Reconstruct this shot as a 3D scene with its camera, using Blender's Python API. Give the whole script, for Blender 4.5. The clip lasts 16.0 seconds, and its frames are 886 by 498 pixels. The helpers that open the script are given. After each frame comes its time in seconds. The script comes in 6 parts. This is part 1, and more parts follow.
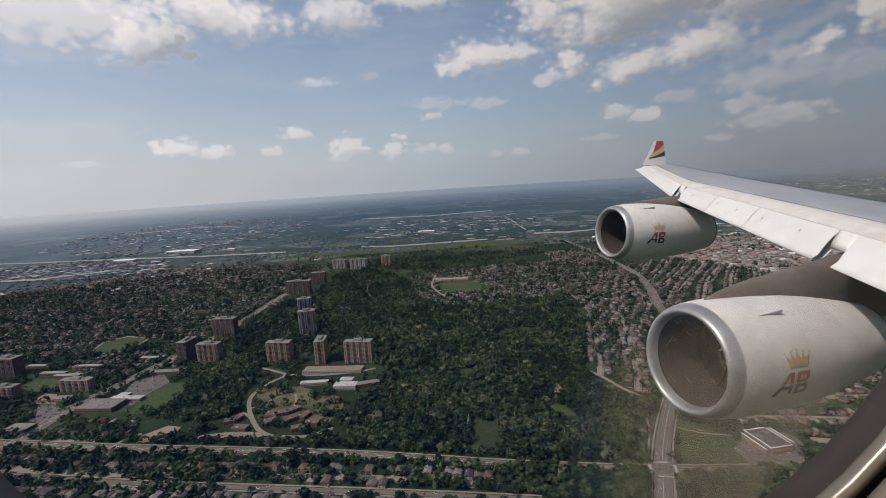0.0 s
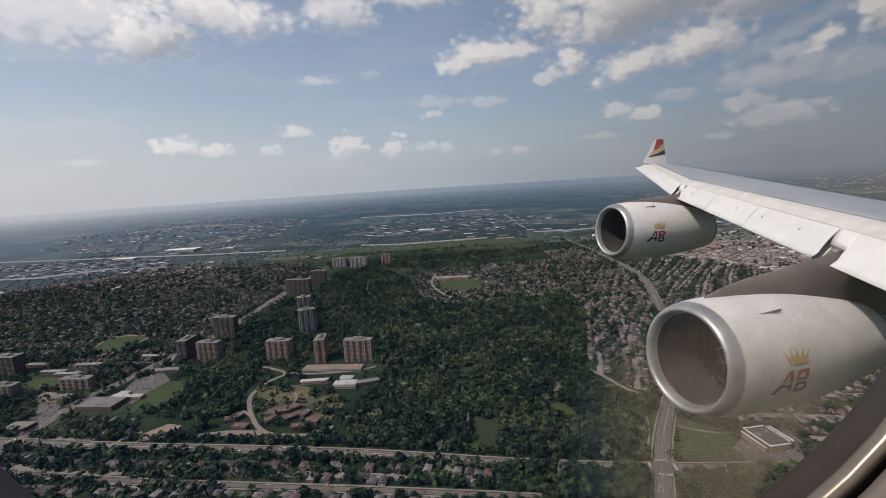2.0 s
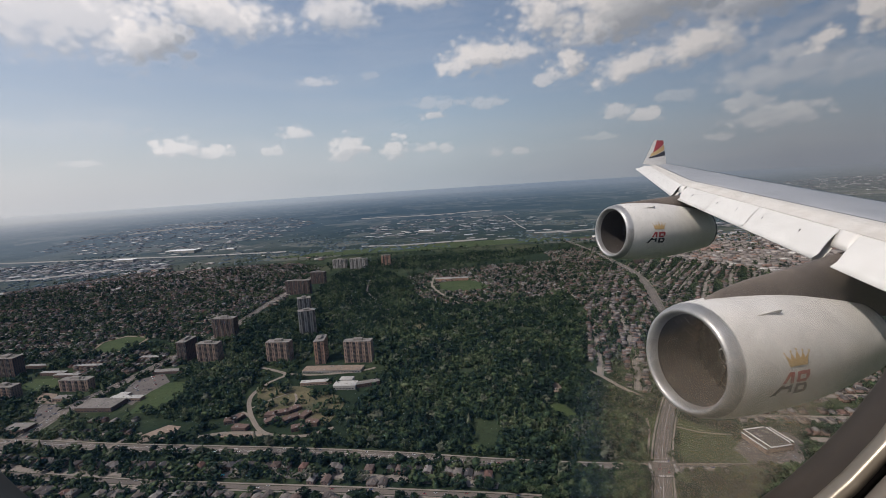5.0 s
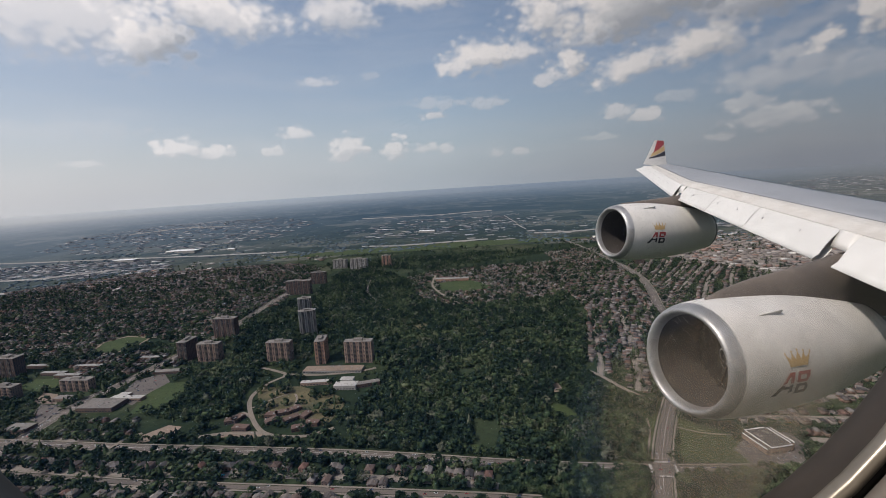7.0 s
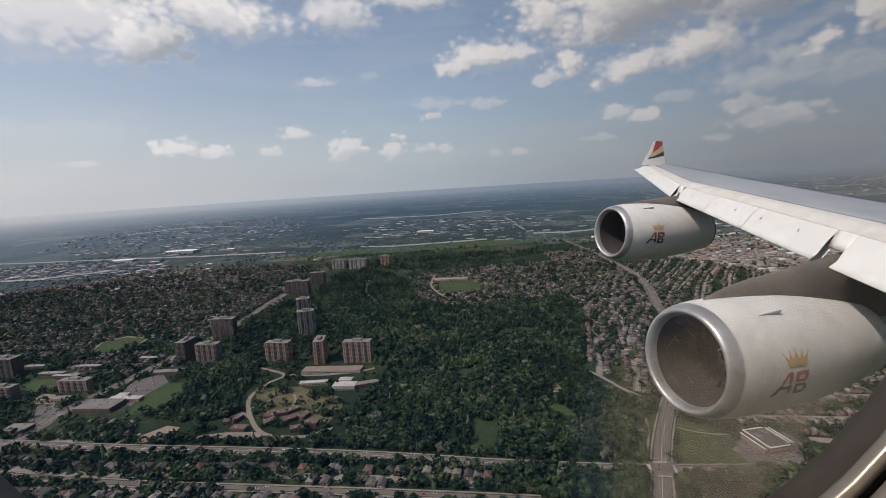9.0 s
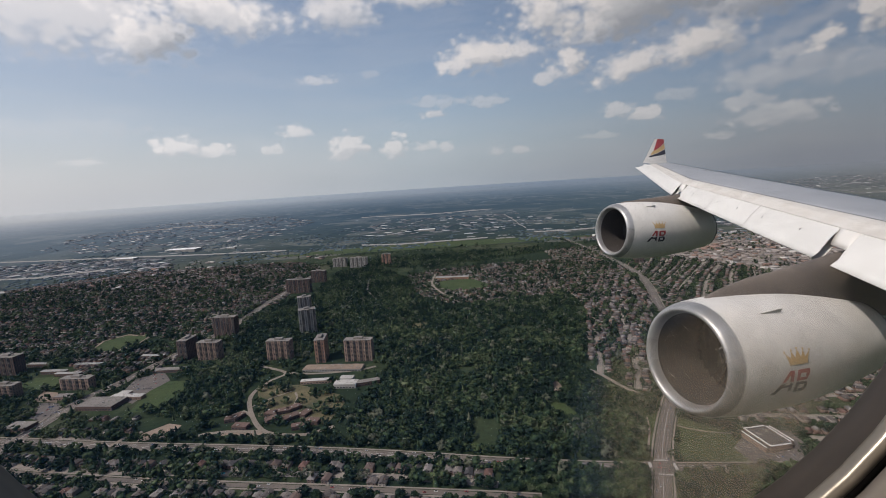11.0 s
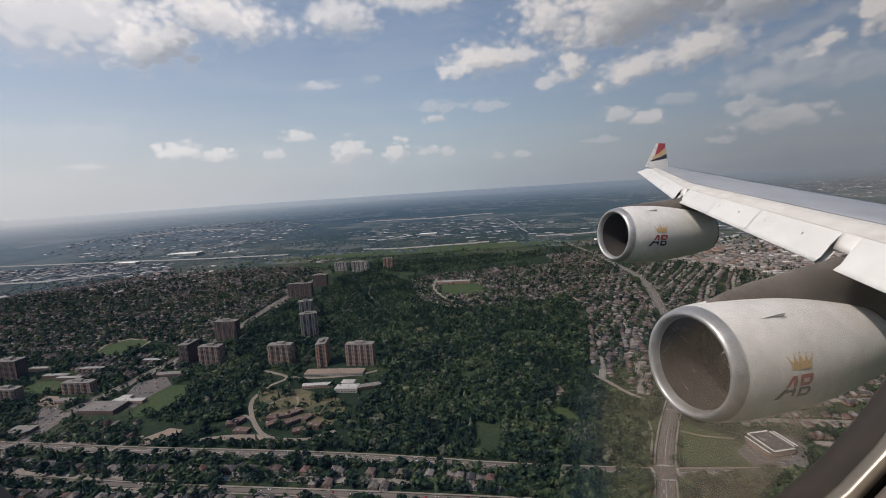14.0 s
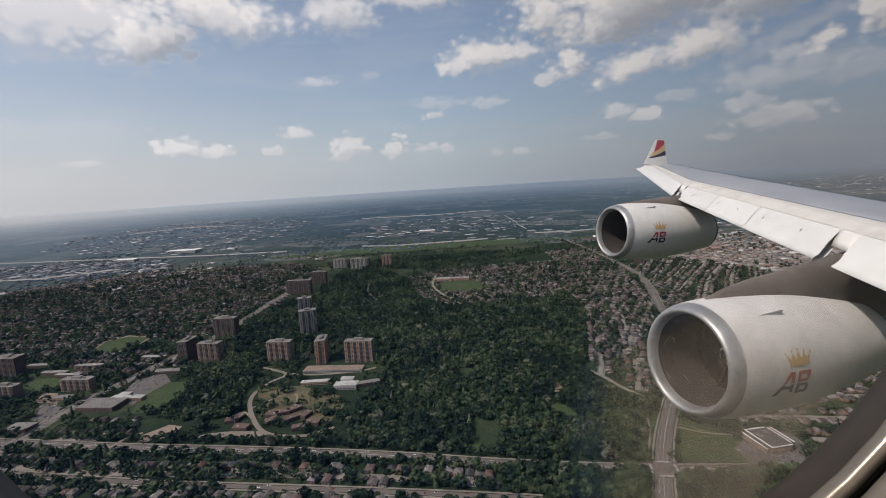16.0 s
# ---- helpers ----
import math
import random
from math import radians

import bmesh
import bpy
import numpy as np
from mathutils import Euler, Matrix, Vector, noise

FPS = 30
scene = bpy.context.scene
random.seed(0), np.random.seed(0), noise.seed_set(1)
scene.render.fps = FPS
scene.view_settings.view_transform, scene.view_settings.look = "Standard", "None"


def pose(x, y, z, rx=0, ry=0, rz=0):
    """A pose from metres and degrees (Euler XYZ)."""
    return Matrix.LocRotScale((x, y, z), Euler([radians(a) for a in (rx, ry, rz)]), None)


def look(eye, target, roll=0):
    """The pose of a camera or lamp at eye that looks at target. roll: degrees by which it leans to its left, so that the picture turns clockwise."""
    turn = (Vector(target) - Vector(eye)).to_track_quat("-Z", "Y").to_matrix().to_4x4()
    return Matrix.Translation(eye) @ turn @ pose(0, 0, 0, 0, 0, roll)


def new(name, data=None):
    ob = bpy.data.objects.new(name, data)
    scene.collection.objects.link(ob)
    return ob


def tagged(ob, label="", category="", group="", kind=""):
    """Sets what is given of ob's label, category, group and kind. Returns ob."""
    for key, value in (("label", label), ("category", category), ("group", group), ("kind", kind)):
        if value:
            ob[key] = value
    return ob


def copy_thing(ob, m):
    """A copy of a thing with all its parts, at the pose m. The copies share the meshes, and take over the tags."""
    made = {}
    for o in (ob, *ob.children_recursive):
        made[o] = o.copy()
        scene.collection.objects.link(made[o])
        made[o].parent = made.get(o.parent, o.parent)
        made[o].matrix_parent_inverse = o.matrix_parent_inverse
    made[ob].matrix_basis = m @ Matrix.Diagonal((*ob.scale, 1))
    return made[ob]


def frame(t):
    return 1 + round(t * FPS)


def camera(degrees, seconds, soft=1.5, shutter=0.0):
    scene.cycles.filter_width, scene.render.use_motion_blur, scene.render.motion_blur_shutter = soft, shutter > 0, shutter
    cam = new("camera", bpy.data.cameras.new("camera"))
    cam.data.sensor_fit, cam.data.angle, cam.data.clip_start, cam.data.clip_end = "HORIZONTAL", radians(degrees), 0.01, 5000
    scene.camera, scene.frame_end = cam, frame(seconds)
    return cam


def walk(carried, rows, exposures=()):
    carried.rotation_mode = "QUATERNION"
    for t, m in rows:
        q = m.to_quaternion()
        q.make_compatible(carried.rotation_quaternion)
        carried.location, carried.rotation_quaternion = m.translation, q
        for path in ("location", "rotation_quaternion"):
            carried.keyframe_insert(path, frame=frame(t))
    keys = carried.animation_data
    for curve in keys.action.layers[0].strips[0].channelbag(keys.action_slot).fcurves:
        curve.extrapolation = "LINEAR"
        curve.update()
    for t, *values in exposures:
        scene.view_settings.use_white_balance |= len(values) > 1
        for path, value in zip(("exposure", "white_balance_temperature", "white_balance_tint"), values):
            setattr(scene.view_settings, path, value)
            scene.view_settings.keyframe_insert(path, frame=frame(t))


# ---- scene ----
# An airliner's wing and engines, seen from a cabin window over a wooded suburb. The aircraft is taken to be at rest, and the land stands as it lies half-way.
H = 380.0                                   # height of the eye over the land
EYE = pose(0, 0, H, 90 - 7.85, 3.57, 0)     # how the camera is held at rest
cam = camera(88.0, 16.0, soft=0.9)
# seconds, degrees of yaw and pitch by which the camera sways in the passenger's grip
SWAY = [
    (0.0, 0.00, -0.21), (0.5, 0.00, -0.21), (1.0, -0.03, -0.24), (1.5, -0.03, -0.20), (2.0, -0.01, -0.40),
    (2.5, 0.00, -0.42), (3.0, 0.00, -0.42), (3.5, 0.02, -0.45), (4.0, 0.00, -0.39), (6.5, 0.00, -0.21),
    (7.0, 0.04, -0.24), (7.5, 0.03, -0.10), (8.0, 0.00, 0.00), (8.5, -0.07, -0.10), (9.0, -0.10, -0.21),
    (11.5, 0.05, -0.42), (12.0, 0.08, -0.16), (12.5, 0.15, 0.05), (13.0, 0.17, 0.07), (13.5, 0.22, 0.08),
    (14.0, 0.22, 0.10), (14.5, 0.16, -0.36), (15.0, 0.03, -0.62), (15.5, 0.00, -0.48), (16.0, 0.08, -0.28),
]
walk(cam, [(t, EYE @ pose(0.010 * y, 0.005 * p, 0.004 * (y - p), p, y, 0)) for t, y, p in SWAY], [(0.0, 0.0, 6450, 12), (16.0, 0.0, 6450, 12)])

# ---- light ----
SUN = Vector((-0.57, -0.305, 0.765)).normalized()     # towards the sun
sun = new("sun", bpy.data.lights.new("sun", "SUN"))
sun.data.energy, sun.data.angle, sun.data.color = 3.3, radians(0.6), (1.0, 0.93, 0.84)
sun.matrix_world = look(SUN * 900, (0, 0, 0))


def nodes_of(tree):
    """A short way to add nodes: n(type, inputs...) gives the node; sockets or values go to its inputs in order."""
    def n(kind, *ins, **props):
        node = tree.nodes.new(kind)
        for key, value in props.items():
            if key == "operation":
                node.operation = value
            elif key == "data_type":
                node.data_type = value
            elif key == "blend_type":
                node.blend_type = value
            elif key == "feature":
                node.feature = value
            elif key == "distance":
                node.distance = value
        for i, value in enumerate(ins):
            if value is None:
                continue
            if isinstance(value, bpy.types.NodeSocket):
                tree.links.new(value, node.inputs[i])
            else:
                node.inputs[i].default_value = value
        return node
    return n


def ramp(tree, fac, stops):
    node = tree.nodes.new("ShaderNodeValToRGB")
    tree.links.new(fac, node.inputs[0])
    el = node.color_ramp.elements
    while len(el) < len(stops):
        el.new(0.5)
    for e, (p, c) in zip(el, stops):
        e.position, e.color = p, (*c, 1) if len(c) == 3 else c
    return node.outputs[0]


# cumulus banks: azimuth and elevation of the middle, half width and half height (degrees), thickness, tilt (degrees), how grey its shaded side is
BANKS = [
    (-39.2, 17.5, 15, 5.0, 0.85, 0, 0.1), (-24.1, 18.8, 7.5, 2.6, 0.9, -4, 0.0), (-30.2, 16.0, 4.6, 3.2, 1.0, 8, 0.9), (-10.9, 19.3, 4.6, 2.4, 0.75, 0, 0.25),
    (5.7, 14.2, 4.4, 2.1, 0.95, 4, 0.25), (2.3, 13.5, 2.4, 1.6, 0.8, 0, 0.2), (10.0, 14.3, 2.8, 1.2, 0.8, 0, 0.2),
    (15.8, 12.4, 2.2, 2.0, 0.9, 20, 0.3), (12.8, 11.1, 2.2, 0.8, 0.6, 12, 0.3), (22.3, 11.3, 4.6, 1.9, 0.9, 15, 0.35), (28.6, 12.5, 4.2, 2.3, 0.95, 14, 0.35), (31.9, 12.2, 2.2, 1.8, 0.6, 14, 0.4),
    (22.4, 17.3, 12, 4.4, 1.0, 2, 1.0), (31.3, 15.9, 8, 3.0, 0.8, 0, 1.0), (13.0, 17.9, 3.0, 3.0, 0.95, -20, 0.3), (18.5, 15.1, 2.8, 1.7, 0.85, 4, 0.2), (15.8, 14.7, 2.4, 1.2, 0.6, 0, 0.3),
    (38.9, 10.9, 1.7, 1.2, 0.85, 25, 0.2), (42.8, 12.6, 2.4, 2.6, 0.9, 10, 0.2), (-1.6, 20.7, 6.0, 1.4, 0.7, 0, 0.2), (25.7, 14.1, 4.0, 1.2, 0.35, 0, 0.5),
    (36.5, 8.4, 6.5, 1.7, 0.42, 6, 0.2), (36.3, 10.1, 1.8, 0.9, 0.5, 0, 0.2), (41.0, 7.9, 5.5, 1.6, 0.32, 8, 0.3), (36.4, 12.0, 8.0, 1.1, 0.28, 22, 0.3),
]
PUFFS = [
    (-29.4, 5.4, 2.2, 1.2, 0.56), (-25.6, 5.0, 1.5, 0.9, 0.52), (-19.6, 4.9, 1.2, 0.7, 0.40), (-16.9, 6.8, 1.8, 0.8, 0.52),
    (-11.5, 4.7, 2.4, 1.6, 0.55), (-5.5, 4.4, 1.6, 1.6, 0.52), (-2.1, 4.4, 1.8, 0.7, 0.40), (-0.8, 8.2, 1.4, 0.6, 0.52),
    (0.3, 9.5, 3.4, 0.8, 0.28), (6.1, 9.1, 2.2, 0.7, 0.32), (20.6, 6.7, 1.8, 1.1, 0.45), (23.6, 6.0, 1.8, 0.9, 0.55), (26.8, 7.8, 3.0, 0.7, 0.25),
    (32.8, 6.2, 2.4, 1.0, 0.40), (35.3, 4.6, 3.4, 1.4, 0.40), (-14.1, 12.3, 2.2, 0.6, 0.40), (9.7, 3.3, 1.0, 0.6, 0.32), (0.7, 4.1, 1.2, 0.7, 0.36),
    (-36.8, 4.0, 2.0, 0.4, 0.28), (30.3, 3.0, 1.4, 0.5, 0.28), (18.7, 4.2, 1.8, 0.5, 0.25), (6.8, 3.2, 1.0, 0.6, 0.28), (-7.9, 12.9, 1.2, 0.5, 0.2), (-40.7, 7.2, 9.0, 1.0, 0.14),
]


def cloud_field():
    """A node group: direction in; density of the clouds, how high and how deep in shade the spot lies, out."""
    g = bpy.data.node_groups.new("cloud_field", "ShaderNodeTree")
    g.interface.new_socket("way", in_out="INPUT", socket_type="NodeSocketVector")
    for name in ("density", "height", "gloom"):
        g.interface.new_socket(name, in_out="OUTPUT", socket_type="NodeSocketFloat")
    n = nodes_of(g)
    gi, go = g.nodes.new("NodeGroupInput"), g.nodes.new("NodeGroupOutput")
    m = lambda op, *a: n("ShaderNodeMath", *a, operation=op).outputs[0]
    xyz = n("ShaderNodeSeparateXYZ", gi.outputs[0]).outputs
    az = m("MULTIPLY", m("ARCTAN2", xyz[0], xyz[1]), 57.2958)
    el = m("MULTIPLY", m("ARCSINE", xyz[2]), 57.2958)
    flat = n("ShaderNodeCombineXYZ", az, m("MULTIPLY", el, 1.4), 0.0).outputs[0]
    big = n("ShaderNodeTexNoise", flat, None, 0.26, 3.0, 0.5).outputs[0]
    fine = n("ShaderNodeTexNoise", flat, None, 0.75, 7.0, 0.55).outputs[0]
    curl = n("ShaderNodeVectorMath", flat, n("ShaderNodeVectorMath", n("ShaderNodeTexNoise", flat, None, 1.1, 3.0, 0.5).outputs[1], (0.9, 0.9, 0.0), operation="MULTIPLY").outputs[0], operation="ADD").outputs[0]
    lumps = g.nodes.new("ShaderNodeTexVoronoi")
    lumps.feature = "SMOOTH_F1"
    g.links.new(curl, lumps.inputs["Vector"])
    lumps.inputs["Scale"].default_value = 0.85
    lumps.inputs["Smoothness"].default_value = 0.35
    billow = m("MULTIPLY", m("SUBTRACT", 0.42, lumps.outputs["Distance"]), 0.9)
    rough = m("ADD", m("ADD", m("MULTIPLY", m("SUBTRACT", big, 0.5), 1.4), m("MULTIPLY", m("SUBTRACT", fine, 0.5), 1.15)), billow)
    best, high, dull = None, None, None
    for i, (a, e, w, h, thick, *more) in enumerate(BANKS + PUFFS):
        tilt, grey = more or (0, 0.5)
        x, y = m("SUBTRACT", az, a), m("SUBTRACT", el, e)
        c, s = math.cos(radians(tilt)), math.sin(radians(tilt))
        dx = m("DIVIDE", m("ADD", m("MULTIPLY", x, c), m("MULTIPLY", y, s)), w)
        dy = m("DIVIDE", m("SUBTRACT", m("MULTIPLY", y, c), m("MULTIPLY", x, s)), h)
        low = m("MULTIPLY", m("MINIMUM", dy, 0.0), 1.35)        # flatter undersides
        dy2 = m("ADD", m("MAXIMUM", dy, 0.0), low)
        d = m("SQRT", m("ADD", m("MULTIPLY", dx, dx), m("MULTIPLY", dy2, dy2)))
        body = m("SUBTRACT", 1.40, d)
        v = n("ShaderNodeMapRange", m("ADD", body, m("MULTIPLY", rough, 0.72 if i < len(BANKS) and w > 2.6 else 1.1)), 0.0, 1.0 if i < len(BANKS) else 0.8, 0.0, thick if i < len(BANKS) else min(0.72, thick * 1.12))
        v.interpolation_type = "SMOOTHSTEP"
        v = v.outputs[0]
        best = v if best is None else m("MAXIMUM", best, v)
        lit = m("MULTIPLY", m("MULTIPLY", v, m("ADD", m("MULTIPLY", dy, 0.5), 0.5)), 1.0)
        high = lit if high is None else m("MAXIMUM", high, lit)
        shade = n("ShaderNodeMapRange", m("ADD", m("SUBTRACT", m("MULTIPLY", dx, 0.7), m("MULTIPLY", dy, 0.45)), m("MULTIPLY", rough, 0.16)), -0.75, 0.75, 0.0, grey)
        shade.interpolation_type = "SMOOTHSTEP"
        under = m("MULTIPLY", shade.outputs[0], v)
        dull = under if dull is None else m("MAXIMUM", dull, under)
    g.links.new(best, go.inputs[0])
    g.links.new(high, go.inputs[1])
    g.links.new(dull, go.inputs[2])
    return g


def make_world():
    w = bpy.data.worlds.new("sky")
    scene.world = w
    w.use_nodes = True
    t = w.node_tree
    t.nodes.clear()
    n = nodes_of(t)
    m = lambda op, *a: n("ShaderNodeMath", *a, operation=op).outputs[0]
    sky = t.nodes.new("ShaderNodeTexSky")
    sky.sky_type, sky.sun_disc = "NISHITA", False
    sky.sun_elevation, sky.sun_rotation = math.asin(SUN.z), math.atan2(SUN.x, SUN.y)
    sky.altitude, sky.air_density, sky.dust_density, sky.ozone_density = 300, 1.0, 2.2, 1.0
    way = t.nodes.new("ShaderNodeTexCoord").outputs["Generated"]
    el = n("ShaderNodeSeparateXYZ", way).outputs[2]
    clear = n("ShaderNodeMix", 1.0, data_type="RGBA", blend_type="MULTIPLY")
    t.links.new(sky.outputs[0], clear.inputs[6])
    aside = n("ShaderNodeMapRange", n("ShaderNodeSeparateXYZ", way).outputs[0], -0.7, 0.7, 0.0, 1.0).outputs[0]
    t.links.new(ramp(t, aside, [(0.0, (0.122, 0.122, 0.121)), (0.5, (0.100, 0.105, 0.108)), (1.0, (0.050, 0.056, 0.060))]), clear.inputs[7])
    # summer haze that thickens towards the horizon
    haze = ramp(t, m("MULTIPLY", m("ABSOLUTE", el), 2.0), [(0.0, (0.86,) * 3), (0.10, (0.80,) * 3), (0.25, (0.55,) * 3), (0.4, (0.36,) * 3), (1.0, (0.10,) * 3)])
    veil = n("ShaderNodeMix", haze, data_type="RGBA", blend_type="MIX")
    t.links.new(clear.outputs[2], veil.inputs[6])
    left = n("ShaderNodeMapRange", n("ShaderNodeSeparateXYZ", way).outputs[0], -0.7, 0.6, 0.0, 1.0).outputs[0]
    t.links.new(ramp(t, left, [(0.0, (0.63, 0.64, 0.66)), (0.5, (0.425, 0.478, 0.525)), (1.0, (0.222, 0.240, 0.275))]), veil.inputs[7])
    g = cloud_field()
    here = t.nodes.new("ShaderNodeGroup")
    here.node_tree = g
    t.links.new(way, here.inputs[0])
    up = n("ShaderNodeVectorMath", way, (-0.018, 0.0, 0.024), operation="ADD").outputs[0]
    above = t.nodes.new("ShaderNodeGroup")
    above.node_tree = g
    t.links.new(up, above.inputs[0])
    thin = m("SUBTRACT", here.outputs[0], m("MULTIPLY", above.outputs[0], 0.8))
    light = n("ShaderNodeMapRange", m("ADD", m("MULTIPLY", thin, 0.62), m("MULTIPLY", here.outputs[1], 0.62)), -0.06, 0.64, 0.0, 1.0).outputs[0]
    light = m("ADD", m("SUBTRACT", light, m("MULTIPLY", m("MULTIPLY", here.outputs[2], here.outputs[0]), 0.92)), m("MULTIPLY", m("SUBTRACT", 1.0, here.outputs[0]), 0.4))
    tone = ramp(t, light, [(0.0, (0.38, 0.40, 0.43)), (0.35, (0.60, 0.60, 0.61)), (1.0, (0.90, 0.855, 0.82))])
    dim = n("ShaderNodeMix", 1.0, data_type="RGBA", blend_type="MULTIPLY")
    t.links.new(tone, dim.inputs[6])
    t.links.new(ramp(t, aside, [(0.0, (1.08, 1.08, 1.09)), (0.45, (0.87, 0.87, 0.87)), (1.0, (0.60, 0.595, 0.59))]), dim.inputs[7])
    tone = dim.outputs[2]
    full = n("ShaderNodeMix", here.outputs[0], data_type="RGBA", blend_type="MIX")
    t.links.new(veil.outputs[2], full.inputs[6])
    t.links.new(tone, full.inputs[7])
    # faint streaks of high cloud
    streak = n("ShaderNodeTexNoise", n("ShaderNodeVectorMath", way, (3.0, 3.0, 17.0), operation="MULTIPLY").outputs[0], None, 1.3, 5.0, 0.62, 2.0, 0.9).outputs[0]
    wisp = n("ShaderNodeMapRange", streak, 0.44, 0.74, 0.0, 0.18).outputs[0]
    veiled = n("ShaderNodeMix", m("MULTIPLY", wisp, m("SUBTRACT", 1.0, here.outputs[0])), data_type="RGBA", blend_type="MIX")
    t.links.new(full.outputs[2], veiled.inputs[6])
    t.links.new(ramp(t, left, [(0.0, (0.74, 0.74, 0.75)), (0.5, (0.58, 0.58, 0.60)), (1.0, (0.36, 0.345, 0.34))]), veiled.inputs[7])
    full = veiled
    bg, end = t.nodes.new("ShaderNodeBackground"), t.nodes.new("ShaderNodeOutputWorld")
    t.links.new(full.outputs[2], bg.inputs[0])
    bg.inputs[1].default_value = 1.0
    t.links.new(bg.outputs[0], end.inputs[0])


make_world()


# ---- materials ----
def material(name, colour, rough=0.8, metal=0.0, vary=0.0, grain=0.0, scale=1.0, stain=None, stain_scale=0.1, by="object", bump=0.0, spec=0.3, tints=()):
    """A surface with variation by piece (tints or brightness), stains at one scale and grain at another."""
    mat = bpy.data.materials.new(name)
    mat.use_nodes = True
    t = mat.node_tree
    n = nodes_of(t)
    bsdf = t.nodes["Principled BSDF"]
    place = t.nodes.new("ShaderNodeTexCoord").outputs["Object"] if by != "world" else t.nodes.new("ShaderNodeNewGeometry").outputs["Position"]
    col = t.nodes.new("ShaderNodeRGB").outputs[0]
    col.default_value = (*colour, 1)
    rnd = None
    if by == "object":
        rnd = t.nodes.new("ShaderNodeObjectInfo").outputs["Random"]
    elif by == "island":
        rnd = t.nodes.new("ShaderNodeNewGeometry").outputs["Random Per Island"]
    if tints and rnd is not None:
        cr = t.nodes.new("ShaderNodeValToRGB")
        cr.color_ramp.interpolation = "CONSTANT"
        el = cr.color_ramp.elements
        while len(el) < len(tints):
            el.new(0.5)
        for i, (e, c) in enumerate(zip(el, tints)):
            e.position, e.color = i / len(tints), (*c, 1)
        t.links.new(rnd, cr.inputs[0])
        col = cr.outputs[0]
    if stain:
        noise_s = n("ShaderNodeTexNoise", place, None, stain_scale, 5.0, 0.6).outputs[0]
        fac = n("ShaderNodeMapRange", noise_s, 0.42, 0.66, 0.0, 1.0).outputs[0]
        mix = n("ShaderNodeMix", fac, data_type="RGBA", blend_type="MIX")
        t.links.new(col, mix.inputs[6])
        mix.inputs[7].default_value = (*stain, 1)
        col = mix.outputs[2]
    if vary and rnd is not None:
        w = n("ShaderNodeTexWhiteNoise", rnd)
        w.noise_dimensions = "1D"
        t.links.new(rnd, w.inputs["W"])
        val = n("ShaderNodeMapRange", w.outputs[0], 0.0, 1.0, 1 - vary, 1 + vary).outputs[0]
        h = n("ShaderNodeHueSaturation", 0.5, 1.0, val, 1.0)
        t.links.new(col, h.inputs[4])
        col = h.outputs[0]
    if grain:
        noise_g = n("ShaderNodeTexNoise", place, None, scale, 4.0, 0.65).outputs[0]
        val = n("ShaderNodeMapRange", noise_g, 0.25, 0.75, 1 - grain, 1 + grain).outputs[0]
        h = n("ShaderNodeHueSaturation", 0.5, 1.0, val, 1.0)
        t.links.new(col, h.inputs[4])
        col = h.outputs[0]
        if bump:
            b = n("ShaderNodeBump", bump, 0.3)
            t.links.new(noise_g, b.inputs["Height"])
            t.links.new(b.outputs[0], bsdf.inputs["Normal"])
    t.links.new(col, bsdf.inputs["Base Color"])
    bsdf.inputs["Roughness"].default_value = rough
    bsdf.inputs["Metallic"].default_value = metal
    bsdf.inputs["Specular IOR Level"].default_value = spec
    return mat


PAINT = material("white_aircraft_paint", (0.70, 0.668, 0.62), 0.36, 0, 0, 0.08, 4.0, (0.63, 0.60, 0.555), 1.6, spec=0.5)
SLAT = material("white_slat_paint", (0.67, 0.65, 0.61), 0.4, 0, 0.04, 0.05, 5.0, (0.62, 0.60, 0.56), 1.8, spec=0.5)
WINGTOP = material("grey_wing_paint", (0.36, 0.365, 0.38), 0.36, 0, 0, 0.06, 2.0, (0.26, 0.27, 0.285), 0.4, spec=0.5)
LIP = material("bare_lip_metal", (0.33, 0.323, 0.312), 0.42, 0.55, 0, 0.06, 3.0, (0.52, 0.51, 0.5), 1.1)
DUCT = material("inlet_liner", (0.060, 0.052, 0.046), 0.55, 0.1, 0, 0.12, 5.0)
FAN = material("fan_blade_titanium", (0.034, 0.030, 0.026), 0.55, 0.3, 0, 0.1, 6.0)
SPINNER = material("spinner_black", (0.03, 0.03, 0.03), 0.4)
SWIRL = material("spinner_mark_white", (0.6, 0.58, 0.54), 0.6)
PYLON = material("pylon_grey_brown_paint", (0.152, 0.125, 0.104), 0.5, 0, 0, 0.12, 1.6, (0.105, 0.089, 0.077), 0.9)
EXHAUST = material("exhaust_dark_metal", (0.06, 0.055, 0.055), 0.45, 0.6, 0, 0.1, 4.0)
SEAL = material("dark_rubber_seal", (0.05, 0.047, 0.045), 0.7)
RED = material("livery_red", (0.36, 0.06, 0.062), 0.45, 0, 0, 0.05, 4)
GOLD = material("livery_gold", (0.55, 0.375, 0.175), 0.45, 0, 0, 0.05, 4)
DARK = material("livery_charcoal", (0.045, 0.042, 0.05), 0.45, 0, 0, 0.05, 4)
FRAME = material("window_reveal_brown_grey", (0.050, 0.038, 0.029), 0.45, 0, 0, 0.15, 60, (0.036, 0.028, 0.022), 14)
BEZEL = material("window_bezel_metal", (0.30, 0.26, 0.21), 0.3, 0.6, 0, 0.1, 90)
